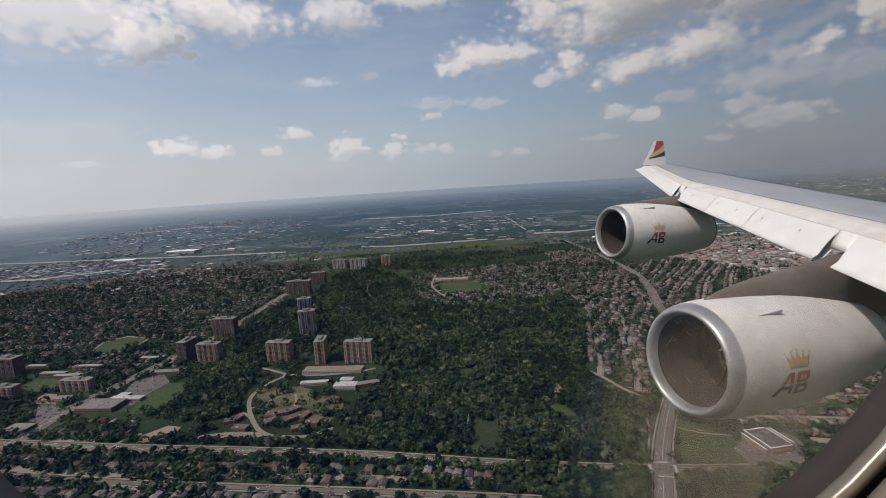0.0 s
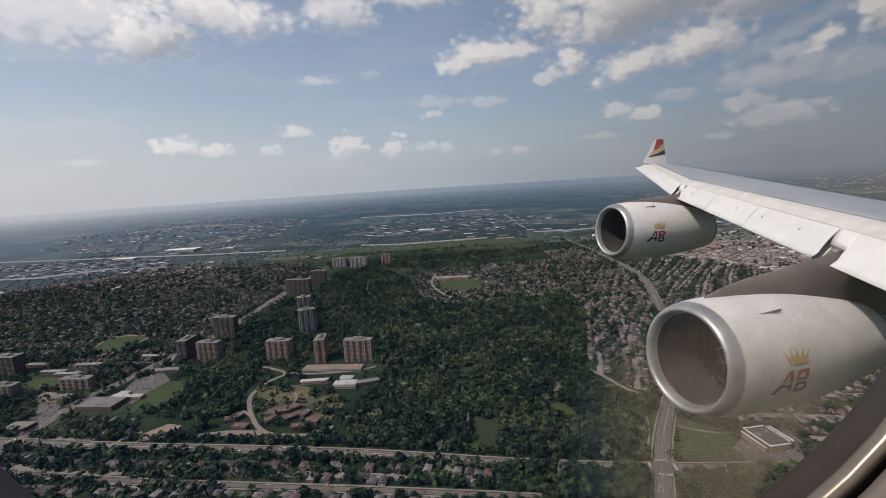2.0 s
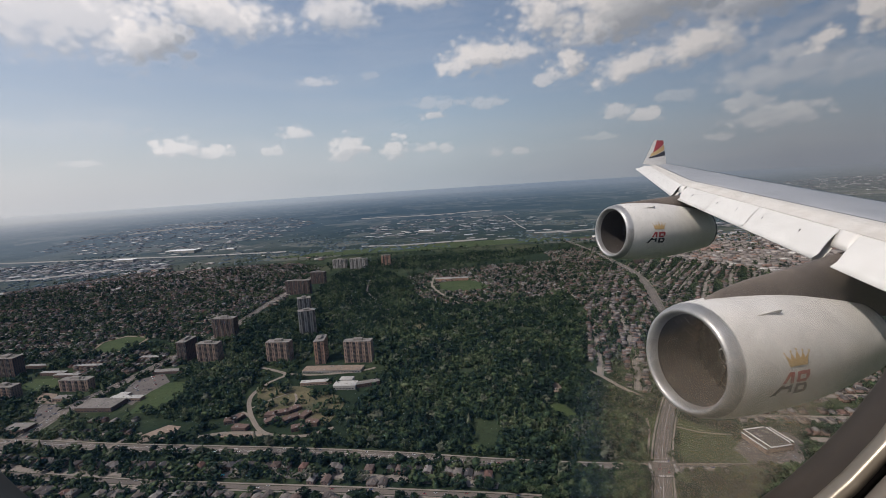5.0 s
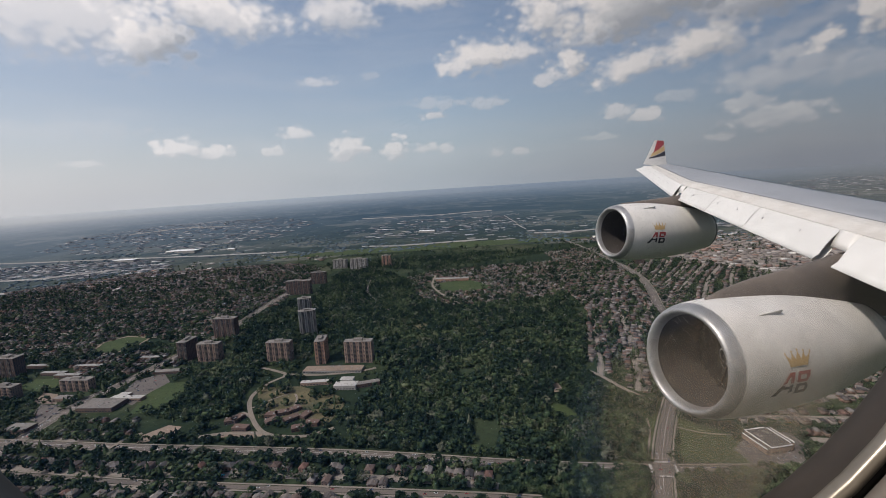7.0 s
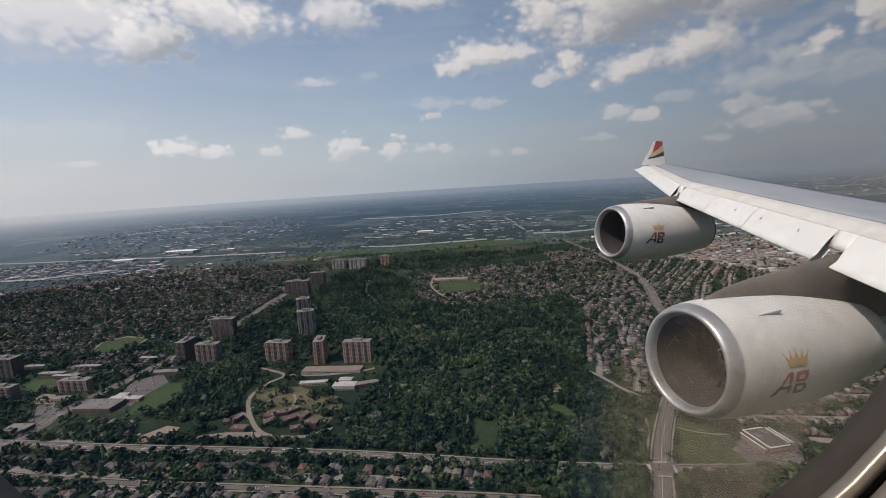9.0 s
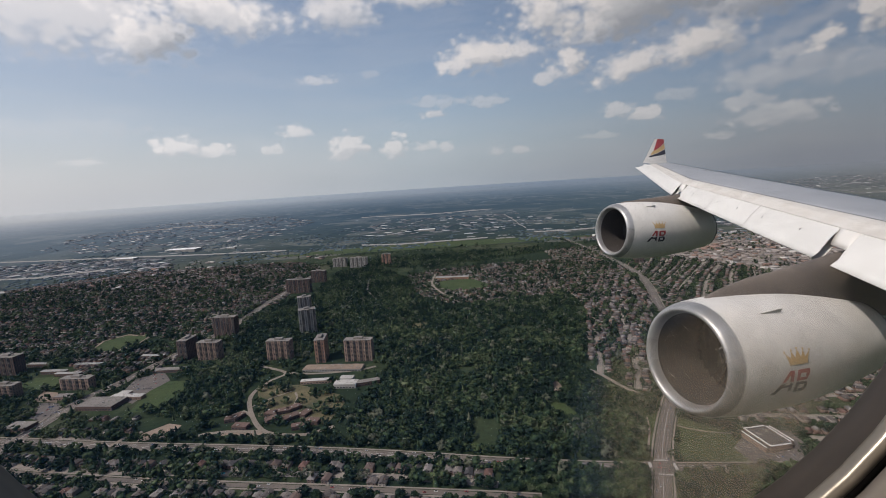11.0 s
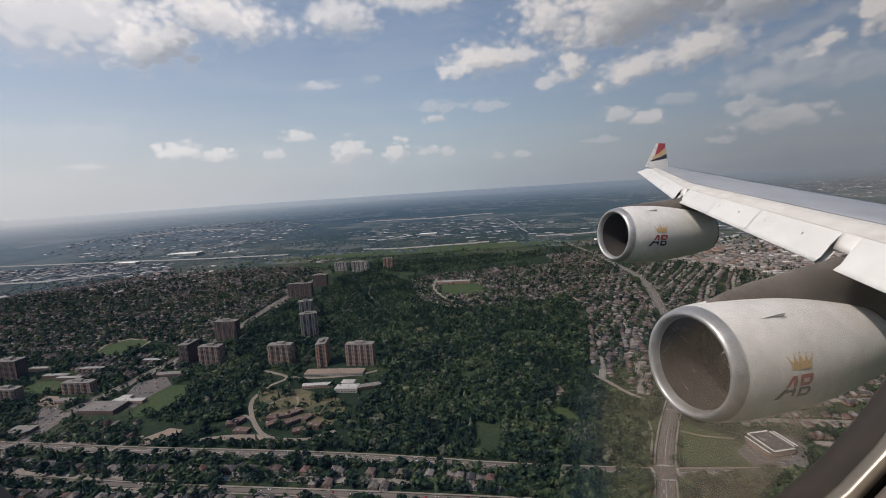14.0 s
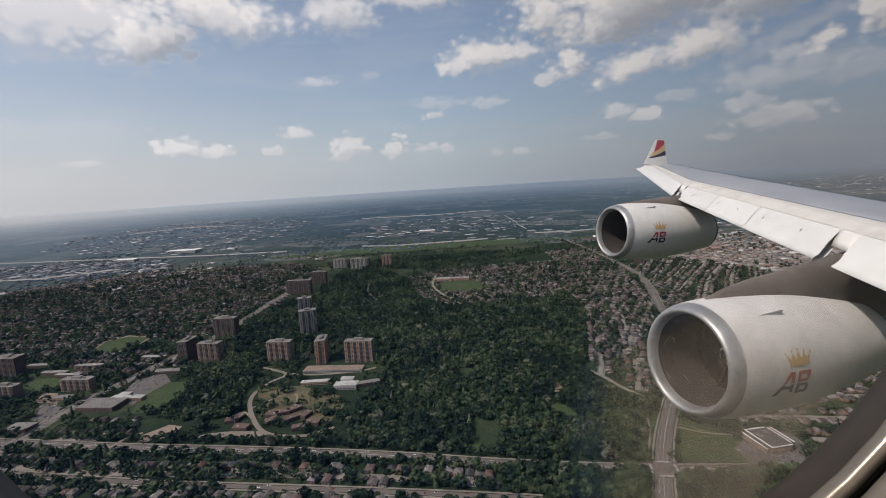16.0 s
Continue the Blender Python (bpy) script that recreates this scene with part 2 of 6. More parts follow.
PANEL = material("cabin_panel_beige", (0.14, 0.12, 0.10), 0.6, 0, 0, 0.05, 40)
ASPHALT = material("asphalt", (0.14, 0.117, 0.100), 0.9, 0, 0, 0.14, 0.08, (0.098, 0.086, 0.078), 0.02, by="world")
SIDEWALK = material("concrete_paving", (0.23, 0.198, 0.168), 0.9, 0, 0.1, 0.1, 0.2, (0.18, 0.156, 0.135), 0.03, by="world")
LANE = material("white_road_paint", (0.55, 0.54, 0.51), 0.8)
LAWN = material("mown_grass", (0.034, 0.053, 0.017), 0.95, 0, 0, 0.25, 0.1, (0.048, 0.064, 0.022), 0.012, by="world")
DRYGRASS = material("dry_grass", (0.115, 0.098, 0.052), 0.95, 0, 0, 0.25, 0.06, (0.052, 0.054, 0.029), 0.02, by="world")
LOT = material("parking_asphalt", (0.125, 0.108, 0.098), 0.9, 0, 0, 0.14, 0.06, (0.095, 0.083, 0.077), 0.02, by="world")
DIRT = material("bare_sandy_ground", (0.23, 0.175, 0.135), 0.95, 0, 0, 0.12, 0.08, (0.18, 0.14, 0.11), 0.03, by="world")
def foliage(name, stops, vary=0.3):
    """Leaves whose green drifts from stand to stand and from tree to tree, and a little from tuft to tuft."""
    mat = bpy.data.materials.new(name)
    mat.use_nodes = True
    t = mat.node_tree
    n = nodes_of(t)
    m = lambda op, *a: n("ShaderNodeMath", *a, operation=op).outputs[0]
    geo = t.nodes.new("ShaderNodeNewGeometry")
    flat = n("ShaderNodeVectorMath", geo.outputs["Position"], (1.0, 1.0, 0.35), operation="MULTIPLY").outputs[0]
    stand = n("ShaderNodeTexNoise", flat, None, 0.0085, 3.0, 0.55).outputs[0]
    tree = n("ShaderNodeTexNoise", flat, None, 0.075, 2.0, 0.5).outputs[0]
    mixed = m("ADD", m("ADD", m("MULTIPLY", stand, 0.62), m("MULTIPLY", tree, 0.80)), -0.21)
    val = n("ShaderNodeMapRange", geo.outputs["Random Per Island"], 0.0, 1.0, 1 - vary, 1 + vary).outputs[0]
    tone = n("ShaderNodeHueSaturation", 0.5, 1.0, val, 1.0)
    t.links.new(ramp(t, mixed, stops), tone.inputs[4])
    bsdf = t.nodes["Principled BSDF"]
    t.links.new(tone.outputs[0], bsdf.inputs["Base Color"])
    bsdf.inputs["Roughness"].default_value = 0.85
    bsdf.inputs["Specular IOR Level"].default_value = 0.2
    return mat


LEAF = foliage("summer_foliage", [(0.30, (0.0065, 0.0145, 0.0115)), (0.44, (0.012, 0.0255, 0.0165)), (0.53, (0.026, 0.045, 0.0215)), (0.61, (0.054, 0.074, 0.033)), (0.72, (0.095, 0.108, 0.060))])
PALELEAF = material("pale_silver_foliage", (0.085, 0.092, 0.062), 0.9, 0, 0.2, 0.2, 0.3, by="island")
BARK = material("bark", (0.10, 0.075, 0.055), 0.95, 0, 0.1, 0.2, 2.0)
ROOFS = [(0.086, 0.074, 0.069), (0.129, 0.115, 0.109), (0.060, 0.056, 0.056), (0.105, 0.076, 0.066), (0.119, 0.069, 0.057), (0.202, 0.184, 0.172), (0.101, 0.087, 0.080), (0.050, 0.047, 0.048), (0.150, 0.132, 0.122)]
WALLS = [(0.17, 0.108, 0.084), (0.24, 0.20, 0.168), (0.14, 0.098, 0.084), (0.27, 0.245, 0.22), (0.19, 0.133, 0.107)]
ROOF = material("roof_shingles", ROOFS[0], 0.9, 0, 0.18, 0.15, 0.8, by="object", tints=ROOFS)
WALL = material("house_brick", WALLS[0], 0.9, 0, 0.12, 0.1, 1.5, by="object", tints=WALLS)
ROOF_I = material("roof_shingles_joined", ROOFS[0], 0.9, 0, 0.34, 0.15, 0.3, by="island", tints=ROOFS)
WALL_I = material("house_brick_joined", WALLS[0], 0.9, 0, 0.12, 0.1, 0.4, by="island", tints=WALLS)
SHED_I = material("flat_roofs_joined", (0.35, 0.32, 0.29), 0.85, 0, 0.2, 0.1, 0.1, by="island",
                  tints=[(0.234, 0.202, 0.182), (0.273, 0.240, 0.218), (0.169, 0.150, 0.140), (0.247, 0.163, 0.133), (0.325, 0.293, 0.267), (0.247, 0.215, 0.195), (0.195, 0.169, 0.153), (0.286, 0.247, 0.221), (0.494, 0.468, 0.436), (0.208, 0.182, 0.166), (0.227, 0.153, 0.125), (0.182, 0.163, 0.151)])
GLASS = material("window_glass_dark", (0.035, 0.04, 0.048), 0.15, 0, 0, 0.1, 0.3, spec=0.6)
WHITE = material("white_flat_roof", (0.40, 0.385, 0.36), 0.7, 0, 0.08, 0.08, 0.1, (0.30, 0.285, 0.265), 0.05)
GRAVEL = material("gravel_flat_roof", (0.20, 0.18, 0.163), 0.9, 0, 0.1, 0.15, 0.3, (0.15, 0.137, 0.125), 0.06)
BRICK_TAN = material("tan_brick", (0.255, 0.178, 0.138), 0.9, 0, 0.05, 0.1, 0.5, (0.205, 0.145, 0.114), 0.06)
BRICK_ORANGE = material("orange_brick", (0.285, 0.172, 0.122), 0.9, 0, 0.05, 0.1, 0.5, (0.23, 0.142, 0.102), 0.06)
BRICK_BROWN = material("brown_brick", (0.10, 0.068, 0.057), 0.9, 0, 0.05, 0.1, 0.5, (0.08, 0.055, 0.047), 0.06)
CONCRETE = material("pale_concrete", (0.29, 0.275, 0.255), 0.9, 0, 0.05, 0.1, 0.4, (0.23, 0.22, 0.207), 0.05)
# concrete darkened to paint the shade of the recessed balcony bays
BALCONY = material("shaded_brown_balcony_concrete", (0.125, 0.102, 0.088), 0.9, 0, 0.05, 0.1, 0.5)
PALE_LANE = material("pale_worn_lane", (0.21, 0.175, 0.142), 0.9, 0, 0, 0.12, 0.1, (0.17, 0.144, 0.118), 0.04, by="world")
BRIGHT = material("bright_white_roof", (0.80, 0.79, 0.77), 0.5, 0, 0, 0.05, 0.1)
TAR = material("dark_tar_roof", (0.095, 0.085, 0.080), 0.9, 0, 0.1, 0.15, 0.3, (0.07, 0.064, 0.061), 0.08)
RED_ROOF = material("red_brown_flat_roof", (0.12, 0.078, 0.064), 0.9, 0, 0.1, 0.12, 0.2)
CARS = material("car_paint", (0.4, 0.4, 0.4), 0.3, 0.2, 0.1, by="object", spec=0.5,
                tints=[(0.55, 0.55, 0.54), (0.06, 0.06, 0.065), (0.22, 0.22, 0.23), (0.30, 0.03, 0.03), (0.04, 0.08, 0.2), (0.5, 0.5, 0.5)])
TYRE = material("tyre_rubber", (0.02, 0.02, 0.02), 0.9)
POOL = material("pool_water", (0.08, 0.42, 0.46), 0.1, 0, 0, 0.1, 1.0)


def land_material(name, far):
    """Open land: meadow, scrub, woods and pale built-up patches, by the distance that the slope stands for; the far rim
    has haze painted on as emission.
    """
    mat = bpy.data.materials.new(name)
    mat.use_nodes = True
    t = mat.node_tree
    n = nodes_of(t)
    m = lambda op, *a: n("ShaderNodeMath", *a, operation=op).outputs[0]
    bsdf = t.nodes["Principled BSDF"]
    xyz = n("ShaderNodeSeparateXYZ", t.nodes.new("ShaderNodeNewGeometry").outputs["Position"]).outputs
    k = m("DIVIDE", H, m("SUBTRACT", H, xyz[2]))
    flat = n("ShaderNodeCombineXYZ", m("MULTIPLY", xyz[0], k), m("MULTIPLY", xyz[1], k), 0.0).outputs[0]
    dist = n("ShaderNodeVectorMath", flat, operation="LENGTH").outputs[1]
    wide = n("ShaderNodeTexNoise", flat, None, 0.0011, 5.0, 0.6).outputs[0]
    mid = n("ShaderNodeTexNoise", flat, None, 0.006, 5.0, 0.65).outputs[0]
    fine = n("ShaderNodeTexNoise", flat, None, 0.05, 4.0, 0.7).outputs[0]
    speck = t.nodes.new("ShaderNodeTexVoronoi")
    t.links.new(flat, speck.inputs["Vector"])
    speck.inputs["Scale"].default_value = 0.014
    cover = m("ADD", m("MULTIPLY", wide, 0.55), m("MULTIPLY", mid, 0.45))
    green = ramp(t, cover, [(0.30, (0.012, 0.021, 0.014)), (0.47, (0.018, 0.029, 0.016)), (0.52, (0.032, 0.044, 0.022)), (0.58, (0.064, 0.066, 0.042)), (0.72, (0.032, 0.040, 0.022))])
    tone = n("ShaderNodeHueSaturation", 0.5, 1.0, n("ShaderNodeMapRange", fine, 0.25, 0.75, 0.6, 1.4).outputs[0], 1.0)
    t.links.new(green, tone.inputs[4])
    col = tone.outputs[0]
    if far:
        # fields and built-up blocks, cell by cell
        cells = t.nodes.new("ShaderNodeTexVoronoi")
        t.links.new(flat, cells.inputs["Vector"])
        cells.inputs["Scale"].default_value = 0.0030
        cells.distance = "MANHATTAN"
        pick = n("ShaderNodeSeparateColor", cells.outputs["Color"]).outputs
        field = ramp(t, pick[0], [(0.0, (0.010, 0.015, 0.012)), (0.55, (0.022, 0.028, 0.020)), (0.72, (0.075, 0.073, 0.050)), (0.9, (0.20, 0.185, 0.155))])
        mix = n("ShaderNodeMix", 0.4, data_type="RGBA", blend_type="MIX")
        t.links.new(col, mix.inputs[6])
        t.links.new(field, mix.inputs[7])
        col = mix.outputs[2]
        blocks = t.nodes.new("ShaderNodeTexVoronoi")
        t.links.new(flat, blocks.inputs["Vector"])
        blocks.distance = "CHEBYCHEV"
        blocks.inputs["Scale"].default_value = 0.0080
        some = n("ShaderNodeMapRange", n("ShaderNodeSeparateColor", blocks.outputs["Color"]).outputs[1], 0.62, 0.66, 0.0, 1.0).outputs[0]
        town = n("ShaderNodeMapRange", n("ShaderNodeTexNoise", flat, None, 0.00032, 3.0, 0.5).outputs[0], 0.45, 0.54, 0.0, 1.0).outputs[0]
        spot = n("ShaderNodeMapRange", blocks.outputs["Distance"], 0.20, 0.26, 1.0, 0.0).outputs[0]
        mix = n("ShaderNodeMix", m("MULTIPLY", m("MULTIPLY", spot, some), town), data_type="RGBA", blend_type="MIX")
        t.links.new(col, mix.inputs[6])
        mix.inputs[7].default_value = (0.34, 0.315, 0.29, 1)
        col = mix.outputs[2]
        # distance haze painted as emission: air is its share, glow its colour
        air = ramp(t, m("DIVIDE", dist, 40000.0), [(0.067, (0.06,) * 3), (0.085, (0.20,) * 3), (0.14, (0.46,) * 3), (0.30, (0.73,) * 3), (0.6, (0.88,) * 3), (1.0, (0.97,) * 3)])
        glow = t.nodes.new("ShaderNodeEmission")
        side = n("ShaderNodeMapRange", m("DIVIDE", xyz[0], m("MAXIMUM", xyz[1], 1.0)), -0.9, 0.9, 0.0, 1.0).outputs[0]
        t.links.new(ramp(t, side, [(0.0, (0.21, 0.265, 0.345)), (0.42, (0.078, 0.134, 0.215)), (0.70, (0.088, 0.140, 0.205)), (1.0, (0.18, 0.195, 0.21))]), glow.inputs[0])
        # the farthest land's emission shifts to a painted horizon haze colour
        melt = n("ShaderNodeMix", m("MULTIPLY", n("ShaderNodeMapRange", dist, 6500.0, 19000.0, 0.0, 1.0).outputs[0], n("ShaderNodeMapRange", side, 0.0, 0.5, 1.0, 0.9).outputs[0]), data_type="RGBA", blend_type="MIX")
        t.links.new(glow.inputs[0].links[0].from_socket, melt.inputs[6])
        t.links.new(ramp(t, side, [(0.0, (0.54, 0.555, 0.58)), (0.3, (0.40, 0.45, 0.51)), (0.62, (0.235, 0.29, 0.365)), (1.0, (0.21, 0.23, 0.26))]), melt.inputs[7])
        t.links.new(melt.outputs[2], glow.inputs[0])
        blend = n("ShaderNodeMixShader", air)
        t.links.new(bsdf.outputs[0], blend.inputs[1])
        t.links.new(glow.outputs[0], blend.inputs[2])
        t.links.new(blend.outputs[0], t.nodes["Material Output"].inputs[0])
    t.links.new(col, bsdf.inputs["Base Color"])
    bsdf.inputs["Roughness"].default_value = 0.95
    bsdf.inputs["Specular IOR Level"].default_value = 0.1
    return mat


LAND = land_material("open_land", False)
FARLAND = land_material("far_land_painted_haze", True)


# ---- mesh helpers ----
def part(name, bm, mat, parent=None, label="", smooth=False, matrix=None):
    """Links a bmesh as one mesh object, under a thing or a part if one is given."""
    me = bpy.data.meshes.new(name)
    if smooth:
        for f in bm.faces:
            f.smooth = len(f.verts) <= 4
    bm.to_mesh(me)
    bm.free()
    for one in (mat if isinstance(mat, (list, tuple)) else [mat]):
        me.materials.append(one)
    ob = new(name, me)
    if parent is not None:
        ob.parent = parent
    if matrix is not None:
        ob.matrix_local = matrix
    if label:
        ob["label"] = label
    return ob


def box(bm, x0, x1, y0, y1, z0, z1, mat=0):
    v = [bm.verts.new(p) for p in ((x0, y0, z0), (x1, y0, z0), (x1, y1, z0), (x0, y1, z0), (x0, y0, z1), (x1, y0, z1), (x1, y1, z1), (x0, y1, z1))]
    for i in ((3, 2, 1, 0), (4, 5, 6, 7), (0, 1, 5, 4), (1, 2, 6, 5), (2, 3, 7, 6), (3, 0, 4, 7)):
        bm.faces.new([v[j] for j in i]).material_index = mat
    return v


def boxes(*dims):
    bm = bmesh.new()
    for d in dims:
        box(bm, *d)
    return bm


def loft(rings, close=True, caps=True):
    """A skin through rings of points, each with the same number of points."""
    bm = bmesh.new()
    vs = [[bm.verts.new(p) for p in ring] for ring in rings]
    k = len(rings[0])
    for a, b in zip(vs, vs[1:]):
        for i in range(k if close else k - 1):
            j = (i + 1) % k
            bm.faces.new((a[i], a[j], b[j], b[i]))
    if caps and close:
        bm.faces.new(vs[0][::-1])
        bm.faces.new(vs[-1])
    bmesh.ops.recalc_face_normals(bm, faces=bm.faces)
    return bm


def fast_mesh(name, verts, tris, mats, which=None):
    """One mesh from arrays of vertices and triangles."""
    me = bpy.data.meshes.new(name)
    me.vertices.add(len(verts))
    me.vertices.foreach_set("co", np.asarray(verts, np.float32).ravel())
    me.loops.add(len(tris) * 3)
    me.loops.foreach_set("vertex_index", np.asarray(tris, np.int32).ravel())
    me.polygons.add(len(tris))
    me.polygons.foreach_set("loop_start", np.arange(0, len(tris) * 3, 3, dtype=np.int32))
    for one in mats:
        me.materials.append(one)
    if which is not None:
        me.polygons.foreach_set("material_index", np.asarray(which, np.int32))
    me.update(calc_edges=True)
    return me


def arrays(bm):
    bmesh.ops.triangulate(bm, faces=bm.faces)
    bm.verts.index_update()
    v = np.array([p.co[:] for p in bm.verts])
    f = np.array([[q.index for q in p.verts] for p in bm.faces])
    k = np.array([p.material_index for p in bm.faces])
    bm.free()
    return v, f, k


def scatter(name, kinds, places, turns, sizes, picks, mats, label, category):
    """Joins many turned and scaled copies of some template meshes into one object of kind stuff."""
    vv, ff, kk, at = [], [], [], 0
    for i, (v, f, k) in enumerate(kinds):
        sel = np.nonzero(picks == i)[0]
        if not len(sel):
            continue
        c, s = np.cos(turns[sel])[:, None], np.sin(turns[sel])[:, None]
        sx = sizes[sel]
        x, y, z = v[:, 0][None] * sx[:, :1], v[:, 1][None] * sx[:, 1:2], v[:, 2][None] * sx[:, 2:3]
        p = np.stack([x * c - y * s + places[sel, 0:1], x * s + y * c + places[sel, 1:2], z + places[sel, 2:3]], -1)
        vv.append(p.reshape(-1, 3))
        ff.append((f[None] + (np.arange(len(sel)) * len(v))[:, None, None] + at).reshape(-1, 3))
        kk.append(np.tile(k, len(sel)))
        at += len(sel) * len(v)
    ob = new(name, fast_mesh(name, np.concatenate(vv), np.concatenate(ff), mats, np.concatenate(kk)))
    return tagged(ob, label, category, kind="stuff")


def inside(points, poly):
    """Which of the points lie in a polygon of the plan."""
    x, y = points[:, 0], points[:, 1]
    ok = np.zeros(len(points), bool)
    for (x0, y0), (x1, y1) in zip(poly, poly[1:] + poly[:1]):
        hit = ((y0 > y) != (y1 > y)) & (x < (x1 - x0) * (y - y0) / (y1 - y0 + 1e-9) + x0)
        ok ^= hit
    return ok


def near_line(points, line, width):
    """Which of the points lie nearer to a line of the plan than a width."""
    ok = np.zeros(len(points), bool)
    for a, b in zip(line, line[1:]):
        a, b = np.array(a, float), np.array(b, float)
        d = b - a
        s = np.clip(((points[:, :2] - a) @ d) / (d @ d), 0, 1)
        ok |= np.linalg.norm(points[:, :2] - a - s[:, None] * d, axis=1) < width
    return ok


def slab(name, poly, z, mat, label, category, kind="structure", thick=0.3):
    """A thin sheet on the land with the outline of a polygon of the plan."""
    bm = bmesh.new()
    f = bm.faces.new([bm.verts.new((x, y, z)) for x, y in poly])
    if f.normal.z < 0:
        f.normal_flip()
    r = bmesh.ops.extrude_face_region(bm, geom=[f])
    for v in [g for g in r["geom"] if isinstance(g, bmesh.types.BMVert)]:
        v.co.z -= thick
    bmesh.ops.recalc_face_normals(bm, faces=bm.faces)
    return tagged(part(name, bm, mat), label, category, kind=kind)


def smooth_line(line, step=12.0):
    """A rounded polyline (Catmull-Rom) at even steps."""
    p = [Vector((*a, 0)) for a in line]
    p = [p[0] * 2 - p[1]] + p + [p[-1] * 2 - p[-2]]
    outp = []
    for a, b, c, d in zip(p, p[1:], p[2:], p[3:]):
        k = max(1, int((c - b).length / step))
        for i in range(k):
            u = i / k
            outp.append(0.5 * (2 * b + (c - a) * u + (2 * a - 5 * b + 4 * c - d) * u * u + (3 * b - a - 3 * c + d) * u ** 3))
    return outp + [p[-2]]


def ribbon(bm, line, off, half, z, thick=0.25, mat=0):
    """A raised band that follows a line, at a sideways offset."""
    rows = []
    for i, p in enumerate(line):
        d = (line[min(i + 1, len(line) - 1)] - line[max(i - 1, 0)]).normalized()
        s = Vector((-d.y, d.x, 0))
        a, b = p + s * (off - half), p + s * (off + half)
        rows.append([bm.verts.new((a.x, a.y, z)), bm.verts.new((b.x, b.y, z)), bm.verts.new((b.x, b.y, z - thick)), bm.verts.new((a.x, a.y, z - thick))])
    for a, b in zip(rows, rows[1:]):
        for i in range(4):
            j = (i + 1) % 4
            f = bm.faces.new((a[i], a[j], b[j], b[i]))
            f.material_index = mat


# ---- the land ----
def land():
    """Flat land, and beyond it a rim that rises gently to the horizon."""
    def sheet(name, radii, heights, mat):
        bm = bmesh.new()
        rings = []
        for r, z in zip(radii, heights):
            rings.append([bm.verts.new((r * math.sin(2 * math.pi * i / 192), r * math.cos(2 * math.pi * i / 192), z)) for i in range(192)] if r else [bm.verts.new((0, 0, z))])
        for a, b in zip(rings, rings[1:]):
            for i in range(192):
                j = (i + 1) % 192
                bm.faces.new((a[0], b[j], b[i]) if len(a) == 1 else (a[i], a[j], b[j], b[i]))
        bmesh.ops.recalc_face_normals(bm, faces=bm.faces)
        for f in bm.faces:
            if f.normal.z < 0:
                f.normal_flip()
        return part(name, bm, mat, smooth=True)
    tagged(sheet("ground", [0, 300, 700, 1200, 1800, 2400, 2710], [0] * 7, LAND), "open suburban land with rough green grass and scrub", "ground", kind="structure")
    rr = [2700, 2800] + [2950 + 1990 * (i / 22) for i in range(23)]
    zz = [0.02] * 2 + [max(0.02, 328 * (i / 22) ** 1.35) for i in range(23)]
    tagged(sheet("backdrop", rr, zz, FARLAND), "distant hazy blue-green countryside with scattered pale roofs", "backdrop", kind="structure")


land()

WOODS = [
    [(-497, 1632), (-498, 2053), (-362, 2177), (-171, 1833), (-98, 1495), (4, 1380), (181, 1393), (373, 1454), (375, 1226), (260, 886), (257, 783), (315, 708), (256, 588), (225, 574), (69, 599), (-145, 633), (-178, 679), (-168, 793), (-137, 931), (-183, 1139), (-308, 1208), (-373, 1221)],
    [(-571, 868), (-560, 954), (-502, 1018), (-436, 992), (-422, 934), (-417, 873), (-404, 811), (-389, 777), (-406, 749), (-467, 742), (-587, 790)],
    [(-641, 2302), (-85, 2027), (482, 2302), (514, 2452), (-277, 2413), (-572, 2378)],
    [(-633, 1351), (-590, 1466), (-561, 1607), (-485, 1630), (-365, 1219), (-292, 1205), (-269, 1133), (-378, 1131), (-499, 1143), (-571, 1156)],
    [(64, 568), (236, 546), (213, 489), (58, 502)],
]
GRASSES = {
    "field": [(-43, 1743), (79, 1771), (150, 1640), (108, 1580), (8, 1589), (-32, 1635)],
    "oval": [(-949, 1153), (-972, 1234), (-937, 1276), (-861, 1252), (-854, 1200), (-878, 1137)],
    "lawn": [(-600, 785), (-618, 874), (-615, 921), (-547, 917), (-540, 864), (-541, 791)],
    "verge": [(339, 663), (385, 618), (392, 574), (372, 544), (288, 557)],
    "meadow": [(291, 669), (318, 683), (256, 572), (248, 573)],
    "park": [(-950, 944), (-949, 985), (-896, 984), (-846, 930), (-886, 914)],
    "strip": [(23, 626), (46, 609), (72, 598), (1, 605)],
    "clearing": [(152, 742), (181, 724), (196, 679), (177, 676), (154, 712)],
    "corridor": [(-1053, 2707), (-303, 2669), (885, 2751), (1004, 3116), (-339, 3014), (-1152, 2973)],
}
DRY = {
    "slope": [(-396, 870), (-309, 864), (-218, 810), (-200, 775), (-216, 700), (-268, 733), (-301, 742), (-344, 742)],
    "patch": [(200, 679), (228, 681), (224, 658), (203, 661)],
    "bank": [(-120, 1212), (-74, 1233), (-60, 1190), (-97, 1168)],
}
LOTS = {
    "school_yard": [(-667, 851), (-692, 943), (-648, 975), (-605, 925), (-618, 874), (-617, 822)],
    "plaza": [(-782, 786), (-818, 851), (-770, 841), (-738, 808), (-740, 767)],
    "forecourt": [(371, 577), (423, 621), (467, 609), (469, 567), (431, 536), (374, 546)],
    "terrace": [(-323, 968), (-208, 957), (-195, 919), (-318, 931)],
}
